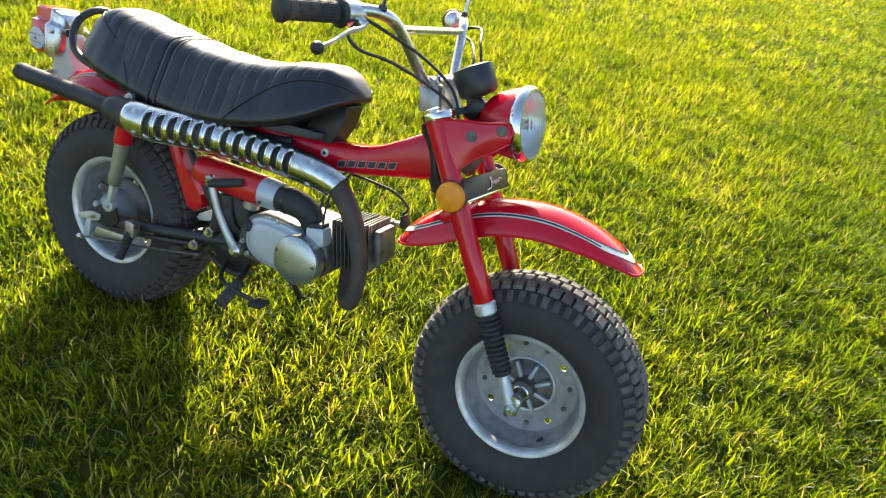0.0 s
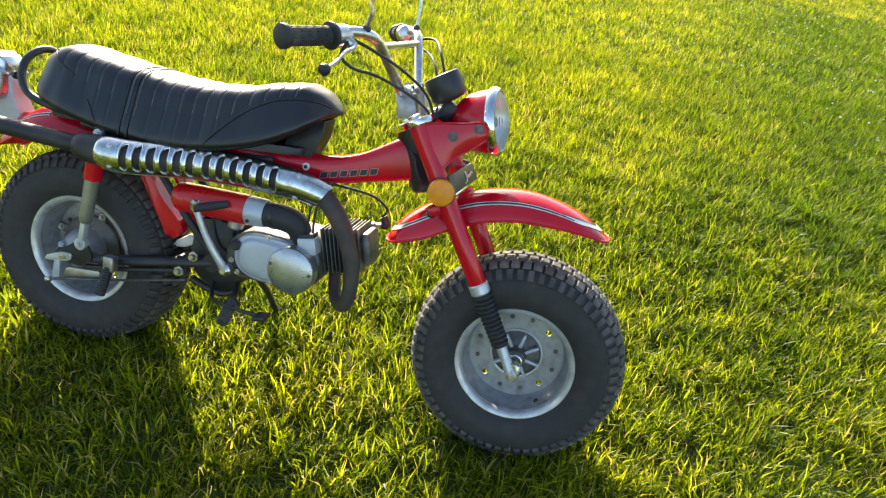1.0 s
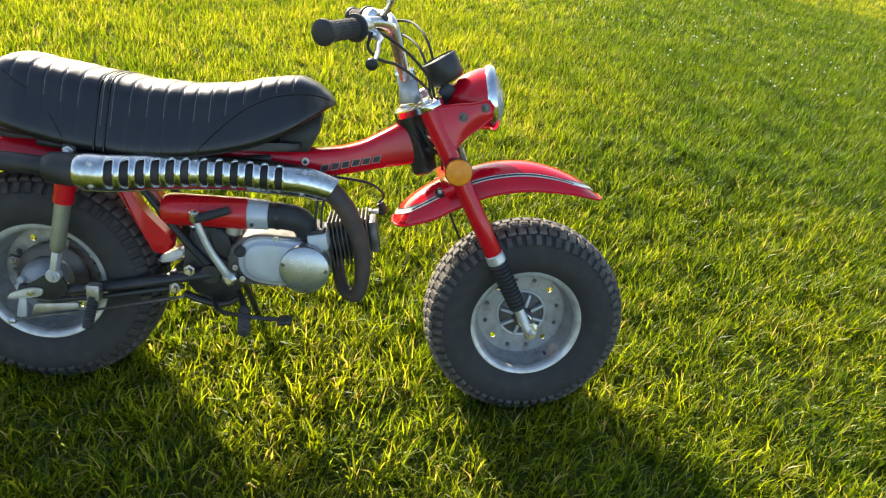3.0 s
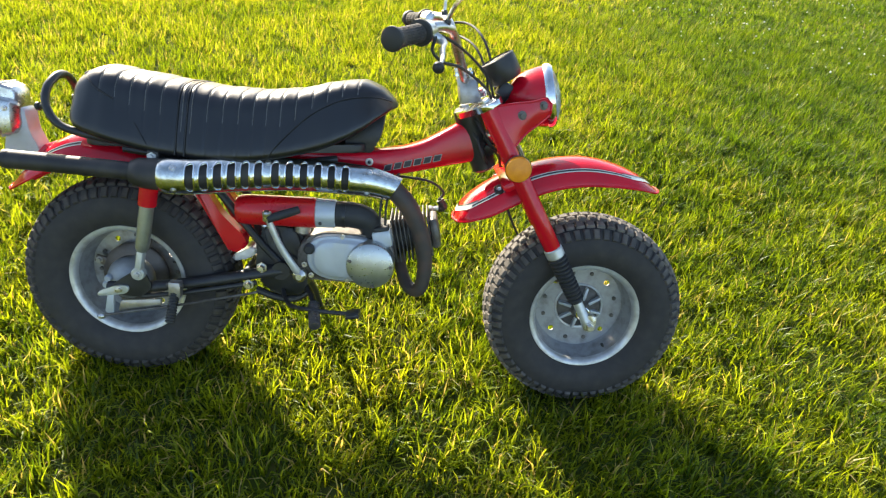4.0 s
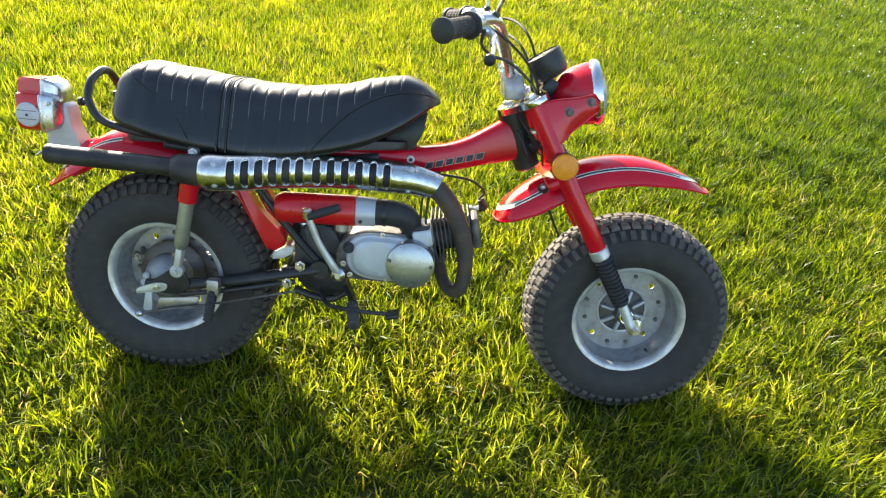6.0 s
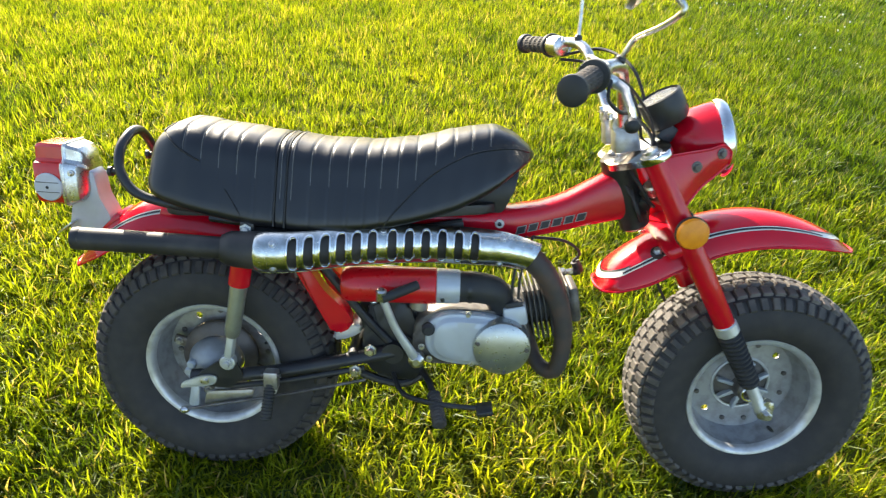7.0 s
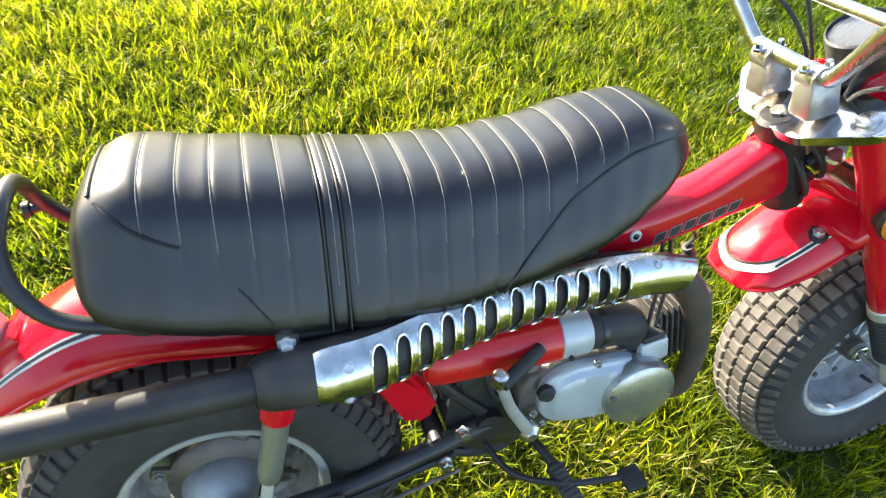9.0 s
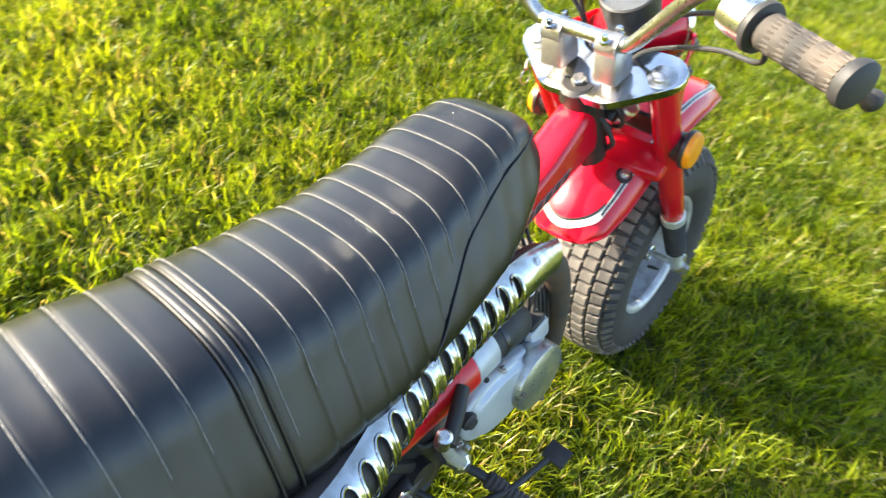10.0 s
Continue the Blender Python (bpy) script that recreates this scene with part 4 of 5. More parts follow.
for s in (-1, 1):
    line = [seat_side(x, z, s) for x, z in ((0.654, 0.522), (0.628, 0.531), (0.585, 0.531), (0.54, 0.522), (0.50, 0.503), (0.46, 0.476), (0.42, 0.436), (0.388, 0.398), (0.372, 0.372))]
    part("panel_piping", tube(make(), line, 0.0016, 8, 6), PIPING, seat)
    line = [seat_side(x, z, s) for x, z in ((-0.058, 0.520), (-0.045, 0.512), (-0.028, 0.498), (-0.008, 0.487), (0.015, 0.476))]
    part("panel_piping", tube(make(), line, 0.0019, 8, 6), PIPING, seat)
    line = [seat_side(x, z, s) for x, z in ((0.066, 0.428), (0.080, 0.410), (0.095, 0.388), (0.106, 0.362))]
    part("panel_piping", tube(make(), line, 0.0009, 8, 6), PIPING, seat)
line = [seat_point(-0.066, a, 0.001) for a in np.linspace(0.95, math.pi - 0.95, 40)]
part("panel_piping", tube(make(), line, 0.0021, 8, 1), PIPING, seat)
bm = make()
plate(bm, rounded([(-0.07, -0.095), (0.40, -0.10), (0.60, -0.05), (0.60, 0.05), (0.40, 0.10), (-0.07, 0.095)], 0.03), 0.020, pose(0, 0, 0.372, 0, -3, 0), 0.004)
part("seat_pan", bm, BLACK, bike, "black steel seat pan")
bm = plate(make(), rounded([(0.545, 0.386), (0.612, 0.390), (0.634, 0.440), (0.640, 0.490), (0.600, 0.468), (0.545, 0.425)], 0.008), 0.070, Matrix(((1, 0, 0, 0), (0, 0, -1, 0), (0, 1, 0, 0), (0, 0, 0, 1))), 0.003)
part("seat_nose_bracket", bm, BLACK, bike, "black bracket under the seat nose")
part("seat_edge_rail", tube(make(), [(0.115, -0.116, 0.345), (0.20, -0.112, 0.343), (0.30, -0.104, 0.346), (0.42, -0.088, 0.356), (0.53, -0.062, 0.372)], 0.0105, 10, 6), BLACK, bike)
part("seat_rail", tube(make(), [(0.02, -0.080, 0.356), (0.10, -0.082, 0.352), (0.25, -0.076, 0.349), (0.42, -0.056, 0.352), (0.52, -0.040, 0.360)], 0.010, 10, 6), BLACK, bike)

# grab bar behind the seat
BAR = [(0.03, 0.084, 0.374), (-0.04, 0.104, 0.384), (-0.115, 0.100, 0.402), (-0.150, 0.086, 0.440), (-0.158, 0.062, 0.478), (-0.156, 0.030, 0.500), (-0.155, 0.0, 0.506)]
bm = tube(make(), BAR + [(x, -y, z) for x, y, z in reversed(BAR[:-1])], 0.0095, 14, 6)
grab = part("grab_bar", bm, BLACK, bike, "black tubular grab bar behind the seat")
for s in (-1, 1):
    part("strap_stud", lathe(make(), [(0.006, 0), (0.006, 0.016), (0.010, 0.017), (0.010, 0.024), (0.006, 0.026)], (-0.150, s * 0.084, 0.440), (-0.9, -0.1 * s, -0.1), 12), BLACK, grab)


# ---- mudguards ----
def fender(shape, u, v):
    """A mudguard: u along it, v from -1 to 1 across it; its crown and its edge are two lines."""
    crown, edge, widths = shape
    n = len(crown) - 1
    k = min(max(u, 0.0), 1.0) * (n * 16)
    i = min(int(k), n * 16 - 1)
    c, e = (line[i].lerp(line[i + 1], k - i) for line in (crown_line(crown), crown_line(edge)))
    w = float(np.interp(k, [16 * j for j in range(n + 1)], widths))
    f = max(0.0, 1 - abs(v) ** 2.3) ** 0.62
    p = e.lerp(c, f)
    return Vector((p[0], w * v, p[1]))


LINES = {}


def crown_line(points):
    if id(points) not in LINES:
        LINES[id(points)] = [Vector((q.x, q.z)) for q in spline([(x, 0, z) for x, z in points], 16)]
    return LINES[id(points)]


FRONT = ([(0.833, 0.236), (0.858, 0.284), (0.902, 0.328), (0.970, 0.372), (1.050, 0.407), (1.140, 0.425), (1.220, 0.420), (1.298, 0.397), (1.366, 0.358)],
         [(0.850, 0.236), (0.876, 0.247), (0.930, 0.270), (0.985, 0.304), (1.060, 0.344), (1.140, 0.366), (1.220, 0.372), (1.292, 0.369), (1.350, 0.357)],
         [0.052, 0.074, 0.081, 0.083, 0.083, 0.083, 0.081, 0.073, 0.042])
REAR = ([(0.120, 0.352), (0.040, 0.374), (-0.050, 0.384), (-0.115, 0.374), (-0.175, 0.342), (-0.236, 0.290), (-0.288, 0.226)],
        [(0.110, 0.300), (0.040, 0.306), (-0.045, 0.315), (-0.110, 0.306), (-0.165, 0.286), (-0.222, 0.252), (-0.279, 0.219)],
        [0.084, 0.085, 0.086, 0.086, 0.085, 0.079, 0.052])


def mudguard(name, label, shape, span, ends):
    """span: where the side stripes run; ends: at which ends a white band rounds the tip."""
    at = lambda u, v: fender(shape, u, v)
    across = np.sin(np.linspace(-math.pi / 2, math.pi / 2, 37))
    bm = sheet(make(), at, np.linspace(0, 1, 70), across, 0.0022)
    ob = part(name, bm, RED, bike, label, 60)
    loop = [at(u, -1) for u in np.linspace(0, 1, 50)] + [at(1, v) for v in np.linspace(-0.95, 0.95, 25)] + [at(u, 1) for u in np.linspace(1, 0, 50)] + [at(0, v) for v in np.linspace(0.95, -0.95, 25)]
    part("rolled_edge", tube(make(), loop + loop[:1], 0.0030, 8, 1), RED, ob)

    def lifted(u, v, h):
        d = 2e-3
        u = min(max(u, d), 1 - d)
        a, b = at(u + d, v) - at(u - d, v), at(u, min(v + d, 0.999)) - at(u, max(v - d, -0.999))
        normal = a.cross(b).normalized()
        return at(u, v) + (normal if normal.z > 0 else -normal) * h

    bend, ridge = 0.13, 0.80
    for s in (-1, 1):
        for mat, inner, outer, h, nm in ((WHITE, ridge - 0.084, ridge, 0.0012, "white_pinstripe"), (DARK, ridge - 0.062, ridge - 0.024, 0.0019, "black_pinstripe")):
            bm = sheet(make(), lambda u, k: lifted(u, s * k, h), np.linspace(*span, 60), (inner, (inner + outer) / 2, outer))
            part(nm, bm, mat, ob)
    for end in ends:
        def band(k, t, h, end=end):
            v = ridge * math.sin(k)
            u = 0.040 + bend * (1 - math.cos(k)) + t * 0.036
            return lifted(u if end == 0 else 1 - u, v * (1 - 0.13 * t), h)
        for mat, t0, t1, h, nm in ((WHITE, 0.0, 1.0, 0.0014, "white_tip_band"), (DARK, 0.92, 1.22, 0.0020, "black_tip_line")):
            bm = sheet(make(), lambda k, t: band(k, t, h), np.linspace(-math.pi / 2, math.pi / 2, 41), (t0, (t0 + t1) / 2, t1))
            part(nm, bm, mat, ob)
    return ob, lifted


front_fender, lift_front = mudguard("front_mudguard", "high-mounted glossy red front mudguard with pinstripes", FRONT, (0.165, 0.835), (0, 1))
rear_fender, lift_rear = mudguard("rear_mudguard", "glossy red rear mudguard with pinstripes", REAR, (0.43, 0.835), (1,))
for v in (-0.68, 0.68):
    p = lift_front(0.318, v, 0.0)
    part("fender_washer", lathe(make(), [(0.0150, -0.006), (0.0150, 0.0022), (0.0120, 0.0034)], p, (-0.30, v * 0.7, 0.85), 20), BLACK, front_fender)
    part("fender_bolt", bolt(make(), p + Vector((-0.001, v * 0.0018, 0.0028)), (-0.30, v * 0.7, 0.85), 0.0070, 0.008), WORN_CHROME, front_fender)

# ---- fork ----
FORK_TOP, FORK_END = Vector((0.884, 0, 0.536)), Vector((1.221, 0, -0.006))
FORK = (FORK_END - FORK_TOP).normalized()
FORK_LONG = (FORK_END - FORK_TOP).length
UPWARDS = Vector((-FORK.z, 0, FORK.x)) * -1


def fork_leg(s):
    o = FORK_TOP + Vector((0, s * 0.109, 0))
    ob = part("fork_leg", lathe(make(), [(0.0225, -0.004), (0.0225, 0.28), (0.0215, 0.392), (0.0185, 0.398)], o, FORK, 28), RED, bike, "red upper fork tube")
    part("fork_collar", lathe(make(), [(0.0215, 0.388), (0.0240, 0.391), (0.0240, 0.412), (0.0205, 0.416)], o, FORK, 28), DULL_CHROME, ob)
    prof = [(0.0200, 0.414)]
    for k in range(12):
        h = 0.418 + 0.0112 * k
        r = 0.0250 - 0.0003 * k
        prof += [(r - 0.0045, h), (r, h + 0.0035), (r, h + 0.0065), (r - 0.0045, h + 0.0105)]
    part("fork_gaiter", lathe(make(), prof + [(0.018, 0.555)], o, FORK, 28), RUBBER_BLACK, ob, "ribbed black rubber gaiter", 25)
    part("fork_slider", lathe(make(), [(0.0130, 0.545), (0.0130, 0.612), (0.0150, 0.616), (0.0150, 0.640), (0.011, 0.648)], o, FORK, 22), DULL_CHROME, ob)
    part("axle_nut", bolt(make(), (WB, s * 0.124, 0.0), (0, s, 0), 0.010, 0.012), WORN_CHROME, ob)
    bm = make()
    plate(bm, rounded([(-0.016, -0.016), (0.016, -0.016), (0.016, 0.030), (-0.016, 0.030)], 0.012), 0.020,
          Matrix.Translation((WB, s * 0.110, 0)) @ Matrix(((1, 0, 0, 0), (0, 0, -1, 0), (0, 1, 0, 0), (0, 0, 0, 1))), 0.003)
    part("axle_lug", bm, WORN_CHROME, ob)


both(fork_leg)
clamp_turn = Matrix((( -FORK.z * 1.0, 0, -FORK.x, 0), (0, 1, 0, 0), (FORK.x, 0, -FORK.z, 0), (0, 0, 0, 1)))
bm = make()
half_outline = [(0.034, 0.060), (0.036, 0.112), (0.020, 0.139), (-0.008, 0.142), (-0.030, 0.120), (-0.080, 0.056)]
outline = rounded([(x, -y) for x, y in half_outline] + [(x, y) for x, y in reversed(half_outline)], 0.016)
plate(bm, outline, 0.014, Matrix.Translation(FORK_TOP + Vector((0, 0, 0.010))) @ clamp_turn, 0.003)
clamp = part("top_clamp", bm, CHROME, bike, "chromed top fork clamp")
for s in (-1, 1):
    o = FORK_TOP + Vector((0, s * 0.109, 0)) - FORK * 0.013
    part("fork_cap", lathe(make(), [(0.021, 0), (0.021, 0.004), (0.015, 0.006), (0.015, 0.012), (0.011, 0.014)], o, -FORK, 24), WORN_CHROME, clamp)
    m = Matrix.Translation((0.838, s * 0.046, 0.568)) @ pose(0, 0, 0, 0, -14, 0)
    riser = part("handlebar_riser", block(make(), (0.054, 0.044, 0.058), m, 0.008, 0.82), CAST, clamp, "cast handlebar riser")
    part("riser_cap", tube(make(), [(0.825, s * 0.030, 0.592), (0.825, s * 0.062, 0.592)], 0.0185, 18, 1), CAST, riser)
    for dx in (-0.018, 0.018):
        part("riser_bolt", bolt(make(), (0.823 + dx, s * 0.046, 0.604 + dx * 0.1), (-0.24, 0, 1), 0.0055, 0.010), CHROME, riser)
part("stem_nut", lathe(make(), [(0.015, 0), (0.015, 0.003), (0.0115, 0.004), (0.0115, 0.011), (0.009, 0.013)], FORK_TOP + Vector((-0.048, 0, -0.016)), -FORK, 6), WORN_CHROME, clamp)

low_at = FORK_TOP + FORK * 0.205
m = Matrix.Translation(low_at + Vector((-0.022, 0, 0.0))) @ clamp_turn
lower = part("lower_clamp", block(make(), (0.062, 0.236, 0.026), m, 0.010), RED, bike, "red lower fork yoke")
plate_turn = Matrix.Translation((0.990, 0, 0.421)) @ Matrix.Rotation(radians(-5), 4, "Z") @ clamp_turn
nose = part("fork_nameplate", block(make(), (0.010, 0.236, 0.046), plate_turn, 0.004), BLACK, bike, "dark nameplate across the fork")
part("nameplate_trim", block(make(), (0.012, 0.238, 0.005), plate_turn @ Matrix.Translation((0, 0, -0.024)), 0.001), CHROME, nose)
bm = tube(make(), [(0, -0.010, -0.014), (0, 0.012, -0.010), (0, 0.020, 0.008), (0, 0.014, 0.010), (0, 0.026, -0.004), (0, 0.034, 0.002), (0, 0.040, -0.006), (0, 0.048, 0.002), (0, 0.056, -0.004), (0, 0.064, 0.004), (0, 0.078, 0.000)], 0.0014, 6, 5)
bmesh.ops.transform(bm, matrix=plate_turn @ Matrix.Translation((0.0065, 0, 0)), verts=bm.verts)
part("nameplate_flourish", bm, WHITE, nose)


def reflector(s):
    at = Vector((0.968, s * 0.128, 0.408))
    ob = part("side_reflector", lathe(make(), [(0.020, -0.022), (0.026, 0.006), (0.0325, 0.012), (0.0325, 0.018), (0.030, 0.020)], at, (0, s, 0), 32), BLACK, bike, "round amber side reflector in a black cup")
    part("lens", lathe(make(), [(0.0310, 0.016), (0.0310, 0.023), (0.0285, 0.028), (0.018, 0.0305), (0.002, 0.0312)], at, (0, s, 0), 36), AMBER, ob, "amber lens")


both(reflector)


# ---- headlamp and dial ----
def ear(s):
    """A pressed bracket: its upper and lower edge run from the fork tube to the lamp's flank."""
    upper = spline([(0.880, 0.122, 0.541), (0.930, 0.116, 0.553), (0.985, 0.100, 0.562), (1.018, 0.088, 0.570), (1.036, 0.0835, 0.560)], 8)
    under = spline([(0.944, 0.124, 0.438), (0.962, 0.116, 0.464), (0.984, 0.102, 0.489), (1.010, 0.089, 0.509), (1.036, 0.0835, 0.534)], 8)

    def at(u, v):
        k = min(int(u), len(upper) - 2)
        p, q = (line[k].lerp(line[k + 1], u - k) for line in (upper, under))
        w = p.lerp(q, v)
        return Vector((w.x, s * (w.y + 0.004 * math.sin(math.pi * v)), w.z))

    bm = sheet(make(), at, range(len(upper)), np.linspace(0, 1, 13), 0.003)
    ob = part("headlamp_ear", bm, RED, bike, "red headlamp bracket", 50)
    rim_line = [at(u, 0) for u in range(len(upper))] + [at(len(upper) - 1, v) for v in np.linspace(0.1, 0.9, 9)] + [at(u, 1) for u in reversed(range(len(upper)))]
    part("pressed_edge", tube(make(), rim_line, 0.0026, 8, 1), RED, ob)
    for x, y, z, r in ((0.964, 0.112, 0.529, 0.0074), (1.016, 0.0925, 0.555, 0.0066)):
        part("bolt_washer", lathe(make(), [(r * 1.6, -0.006), (r * 1.6, 0.0), (r * 1.3, 0.0016)], (x, s * y, z), (0.25, s, 0), 20), ALLOY_DARK, ob)
        part("ear_bolt", bolt(make(), (x, s * y, z), (0.25, s, 0), r, 0.006), ALLOY_DARK, ob)


both(ear)
LAMP, LAMP_DIR = Vector((1.036, 0, 0.569)), Vector((0.960, -0.125, 0.24)).normalized()
lamp = part("headlamp", lathe(make(), [(0.004, -0.101), (0.024, -0.098), (0.044, -0.087), (0.059, -0.069), (0.069, -0.045), (0.0745, -0.018), (0.0755, 0.0)], LAMP, LAMP_DIR, 48, caps=False), RED, bike,
            "round red headlamp with a chrome rim", 60)
part("lamp_rim", lathe(make(), [(0.0750, -0.004), (0.0785, -0.003), (0.0810, 0.003), (0.0800, 0.012), (0.0745, 0.019), (0.0705, 0.0195), (0.0700, 0.014)], LAMP, LAMP_DIR, 56, caps=False), CHROME, lamp)
part("lamp_reflector", lathe(make(), [(0.0700, 0.012), (0.060, -0.014), (0.040, -0.036), (0.012, -0.048), (0.002, -0.049)], LAMP, LAMP_DIR, 40, caps=False), REFLECTOR, lamp)
part("lamp_lens", lathe(make(), [(0.0712, 0.0155), (0.060, 0.024), (0.040, 0.031), (0.020, 0.0345), (0.001, 0.0355)], LAMP, LAMP_DIR, 48, caps=False), GLASS, lamp, "fluted clear glass")
part("lamp_bulb", lathe(make(), [(0.008, -0.048), (0.008, -0.030), (0.010, -0.020), (0.007, -0.010), (0.002, -0.006)], LAMP, LAMP_DIR, 14), WORN_CHROME, lamp)
part("lamp_mount", block(make(), (0.060, 0.030, 0.030), pose(0.955, 0, 0.545, 0, 20, 0), 0.006), RED, lamp)

DIAL, DIAL_DIR = Vector((0.912, -0.022, 0.626)), Vector((-0.56, 0, 0.83)).normalized()
dial = part("speedometer", lathe(make(), [(0.018, -0.034), (0.036, -0.031), (0.0415, -0.024), (0.0440, 0.008), (0.0430, 0.026), (0.0400, 0.028), (0.0385, 0.0245)], DIAL, DIAL_DIR, 40, caps=False), BLACK, bike,
            "black speedometer pod above the headlamp")
part("dial_back", lathe(make(), [(0.018, -0.034), (0.0195, -0.033)], DIAL, DIAL_DIR, 24), BLACK, dial)
part("dial_face", lathe(make(), [(0.0390, 0.0180), (0.0385, 0.0205), (0.001, 0.0206)], DIAL, DIAL_DIR, 40), FACE, dial)
part("dial_glass", lathe(make(), [(0.0392, 0.0240), (0.030, 0.0262), (0.001, 0.0275)], DIAL, DIAL_DIR, 40, caps=False), GLASS, dial)
part("dial_bracket", block(make(), (0.034, 0.040, 0.050), pose(0.925, -0.008, 0.570, 0, 25, 0), 0.006), BLACK, dial)

# ---- handlebar ----
SIDE = [(0.825, 0.0, 0.592), (0.825, 0.062, 0.592), (0.822, 0.080, 0.598), (0.808, 0.112, 0.634), (0.785, 0.162, 0.692), (0.768, 0.196, 0.710), (0.742, 0.226, 0.711), (0.716, 0.258, 0.699), (0.665, 0.370, 0.690)]
bar = part("handlebar", tube(make(), [(x, -y, z) for x, y, z in reversed(SIDE[1:])] + SIDE, 0.0112, 16, 8), WORN_CHROME, bike, "chromed high-rise handlebar with a crossbar")
part("crossbar", tube(make(), [(0.787, -0.158, 0.689), (0.787, 0.158, 0.689)], 0.0075, 14, 1), WORN_CHROME, bar)


def grip(s):
    a, b = Vector((0.716, s * 0.258, 0.699)), Vector((0.665, s * 0.370, 0.690))
    d = (b - a).normalized()
    n = (b - a).length
    prof = [(0.012, 0.008), (0.0165, 0.009)]
    for k in range(5):
        h = 0.012 + k * (n - 0.022) / 5
        prof += [(0.0165, h), (0.0192, h + 0.003), (0.0184, h + 0.012), (0.0168, h + 0.016), (0.0162, h + 0.019)]
    ob = part("grip", lathe(make(), prof + [(0.0168, n - 0.010), (0.014, n - 0.006)], a, d, 28), GRIP, bar, "dusty ribbed rubber hand grip", 30)
    part("grip_flange", lathe(make(), [(0.012, -0.001), (0.0262, 0.0), (0.0275, 0.003), (0.0265, 0.008), (0.0165, 0.010)], a, d, 32), RUBBER_BLACK, bar)
    part("grip_end", lathe(make(), [(0.0165, n - 0.012), (0.0220, n - 0.009), (0.0238, n - 0.003), (0.0232, n + 0.003), (0.018, n + 0.006), (0.004, n + 0.007)], a, d, 32), RUBBER_BLACK, bar)
    rise = d.orthogonal().normalized()
    for k in range(20):
        q = Matrix.Rotation(2 * math.pi * k / 20, 3, d) @ rise
        part("grip_rib", tube(make(), [a + d * 0.016 + q * 0.0170, b - d * 0.012 + q * 0.0172], 0.0018, 6, 1), GRIP, bar)
    perch = part("lever_perch", lathe(make(), [(0.0130, -0.030), (0.0210, -0.026), (0.0230, -0.012), (0.0230, 0.010), (0.0180, 0.013)], a - d * 0.014, d, 20), WORN_CHROME, bar, "cast lever perch")
    pivot = a - d * 0.022 + Vector((0.030, 0, -0.012))
    part("perch_arm", tube(make(), [a - d * 0.016, pivot], [0.013, 0.010], 12, 2), WORN_CHROME, perch)
    end = Vector((0.756, s * 0.378, 0.649))
    mid = pivot.lerp(end, 0.45) + Vector((0.006, 0, 0.006))
    if s < 0:
        lever = part("brake_lever", tube(make(), [pivot, pivot.lerp(mid, 0.5) + Vector((0.006, 0, 0)), mid, mid.lerp(end, 0.6) + Vector((0.004, 0, 0)), end], [0.009, 0.008, 0.0068, 0.0058, 0.0062], 12, 5, 0.6), DULL_CHROME, bar, "worn alloy hand lever")
        part("lever_ball", lathe(make(), [(0.004, -0.011), (0.009, -0.007), (0.0118, 0.0), (0.0110, 0.006), (0.007, 0.010), (0.002, 0.0118)], end, end - mid, 18), RUBBER_BLACK, bar)
    return ob


both(grip)


def mirror(s):
    foot = Vector((0.764, s * 0.200, 0.714))
    if s < 0:
        line = [foot, Vector((0.771, -0.212, 0.736)), Vector((0.781, -0.226, 0.759)), Vector((0.796, -0.290, 0.780)), Vector((0.803, -0.343, 0.799)), Vector((0.806, -0.351, 0.811)), Vector((0.790, -0.345, 0.828)), Vector((0.764, -0.338, 0.846))]
    else:
        line = [foot, foot + Vector((0.0, 0.008, 0.06)), foot + Vector((-0.004, 0.014, 0.13)), Vector((0.757, 0.235, 0.91))]
    stem = part("mirror_stem", tube(make(), line, 0.0045, 10, 6), WORN_CHROME, bar, "thin chrome mirror stem")
    part("stem_base", lathe(make(), [(0.009, -0.006), (0.009, 0.012), (0.006, 0.016)], foot, line[1] - line[0], 10), BLACK, bar)
    at = line[-1] + (Vector((-0.020, -0.004, 0.002)) if s < 0 else Vector((-0.010, 0.0, 0.035)))
    facing = Vector((0.86, -0.24, -0.40)) if s < 0 else Vector((0.95, -0.2, 0.1))
    part("mirror_shell", lathe(make(), [(0.044, 0.0), (0.047, 0.003), (0.045, 0.012), (0.030, 0.018), (0.004, 0.020)], at, facing, 32), WORN_CHROME, bar)
    part("mirror_glass", lathe(make(), [(0.0435, -0.0012), (0.001, -0.0012)], at, facing, 32), CHROME, bar)


both(mirror)

# the bars and their clamp stand turned a little to the right
stem = Matrix.Translation(FORK_TOP + Vector((-0.038, 0, Z0 - 0.024)))
bar.matrix_local = Matrix.Translation((0, 0.006, 0.008)) @ stem @ Matrix.Rotation(radians(2.4), 4, "X") @ Matrix.Rotation(radians(1.1), 4, FORK) @ stem.inverted()
clamp.matrix_local = stem @ Matrix.Rotation(radians(1.1), 4, FORK) @ stem.inverted()

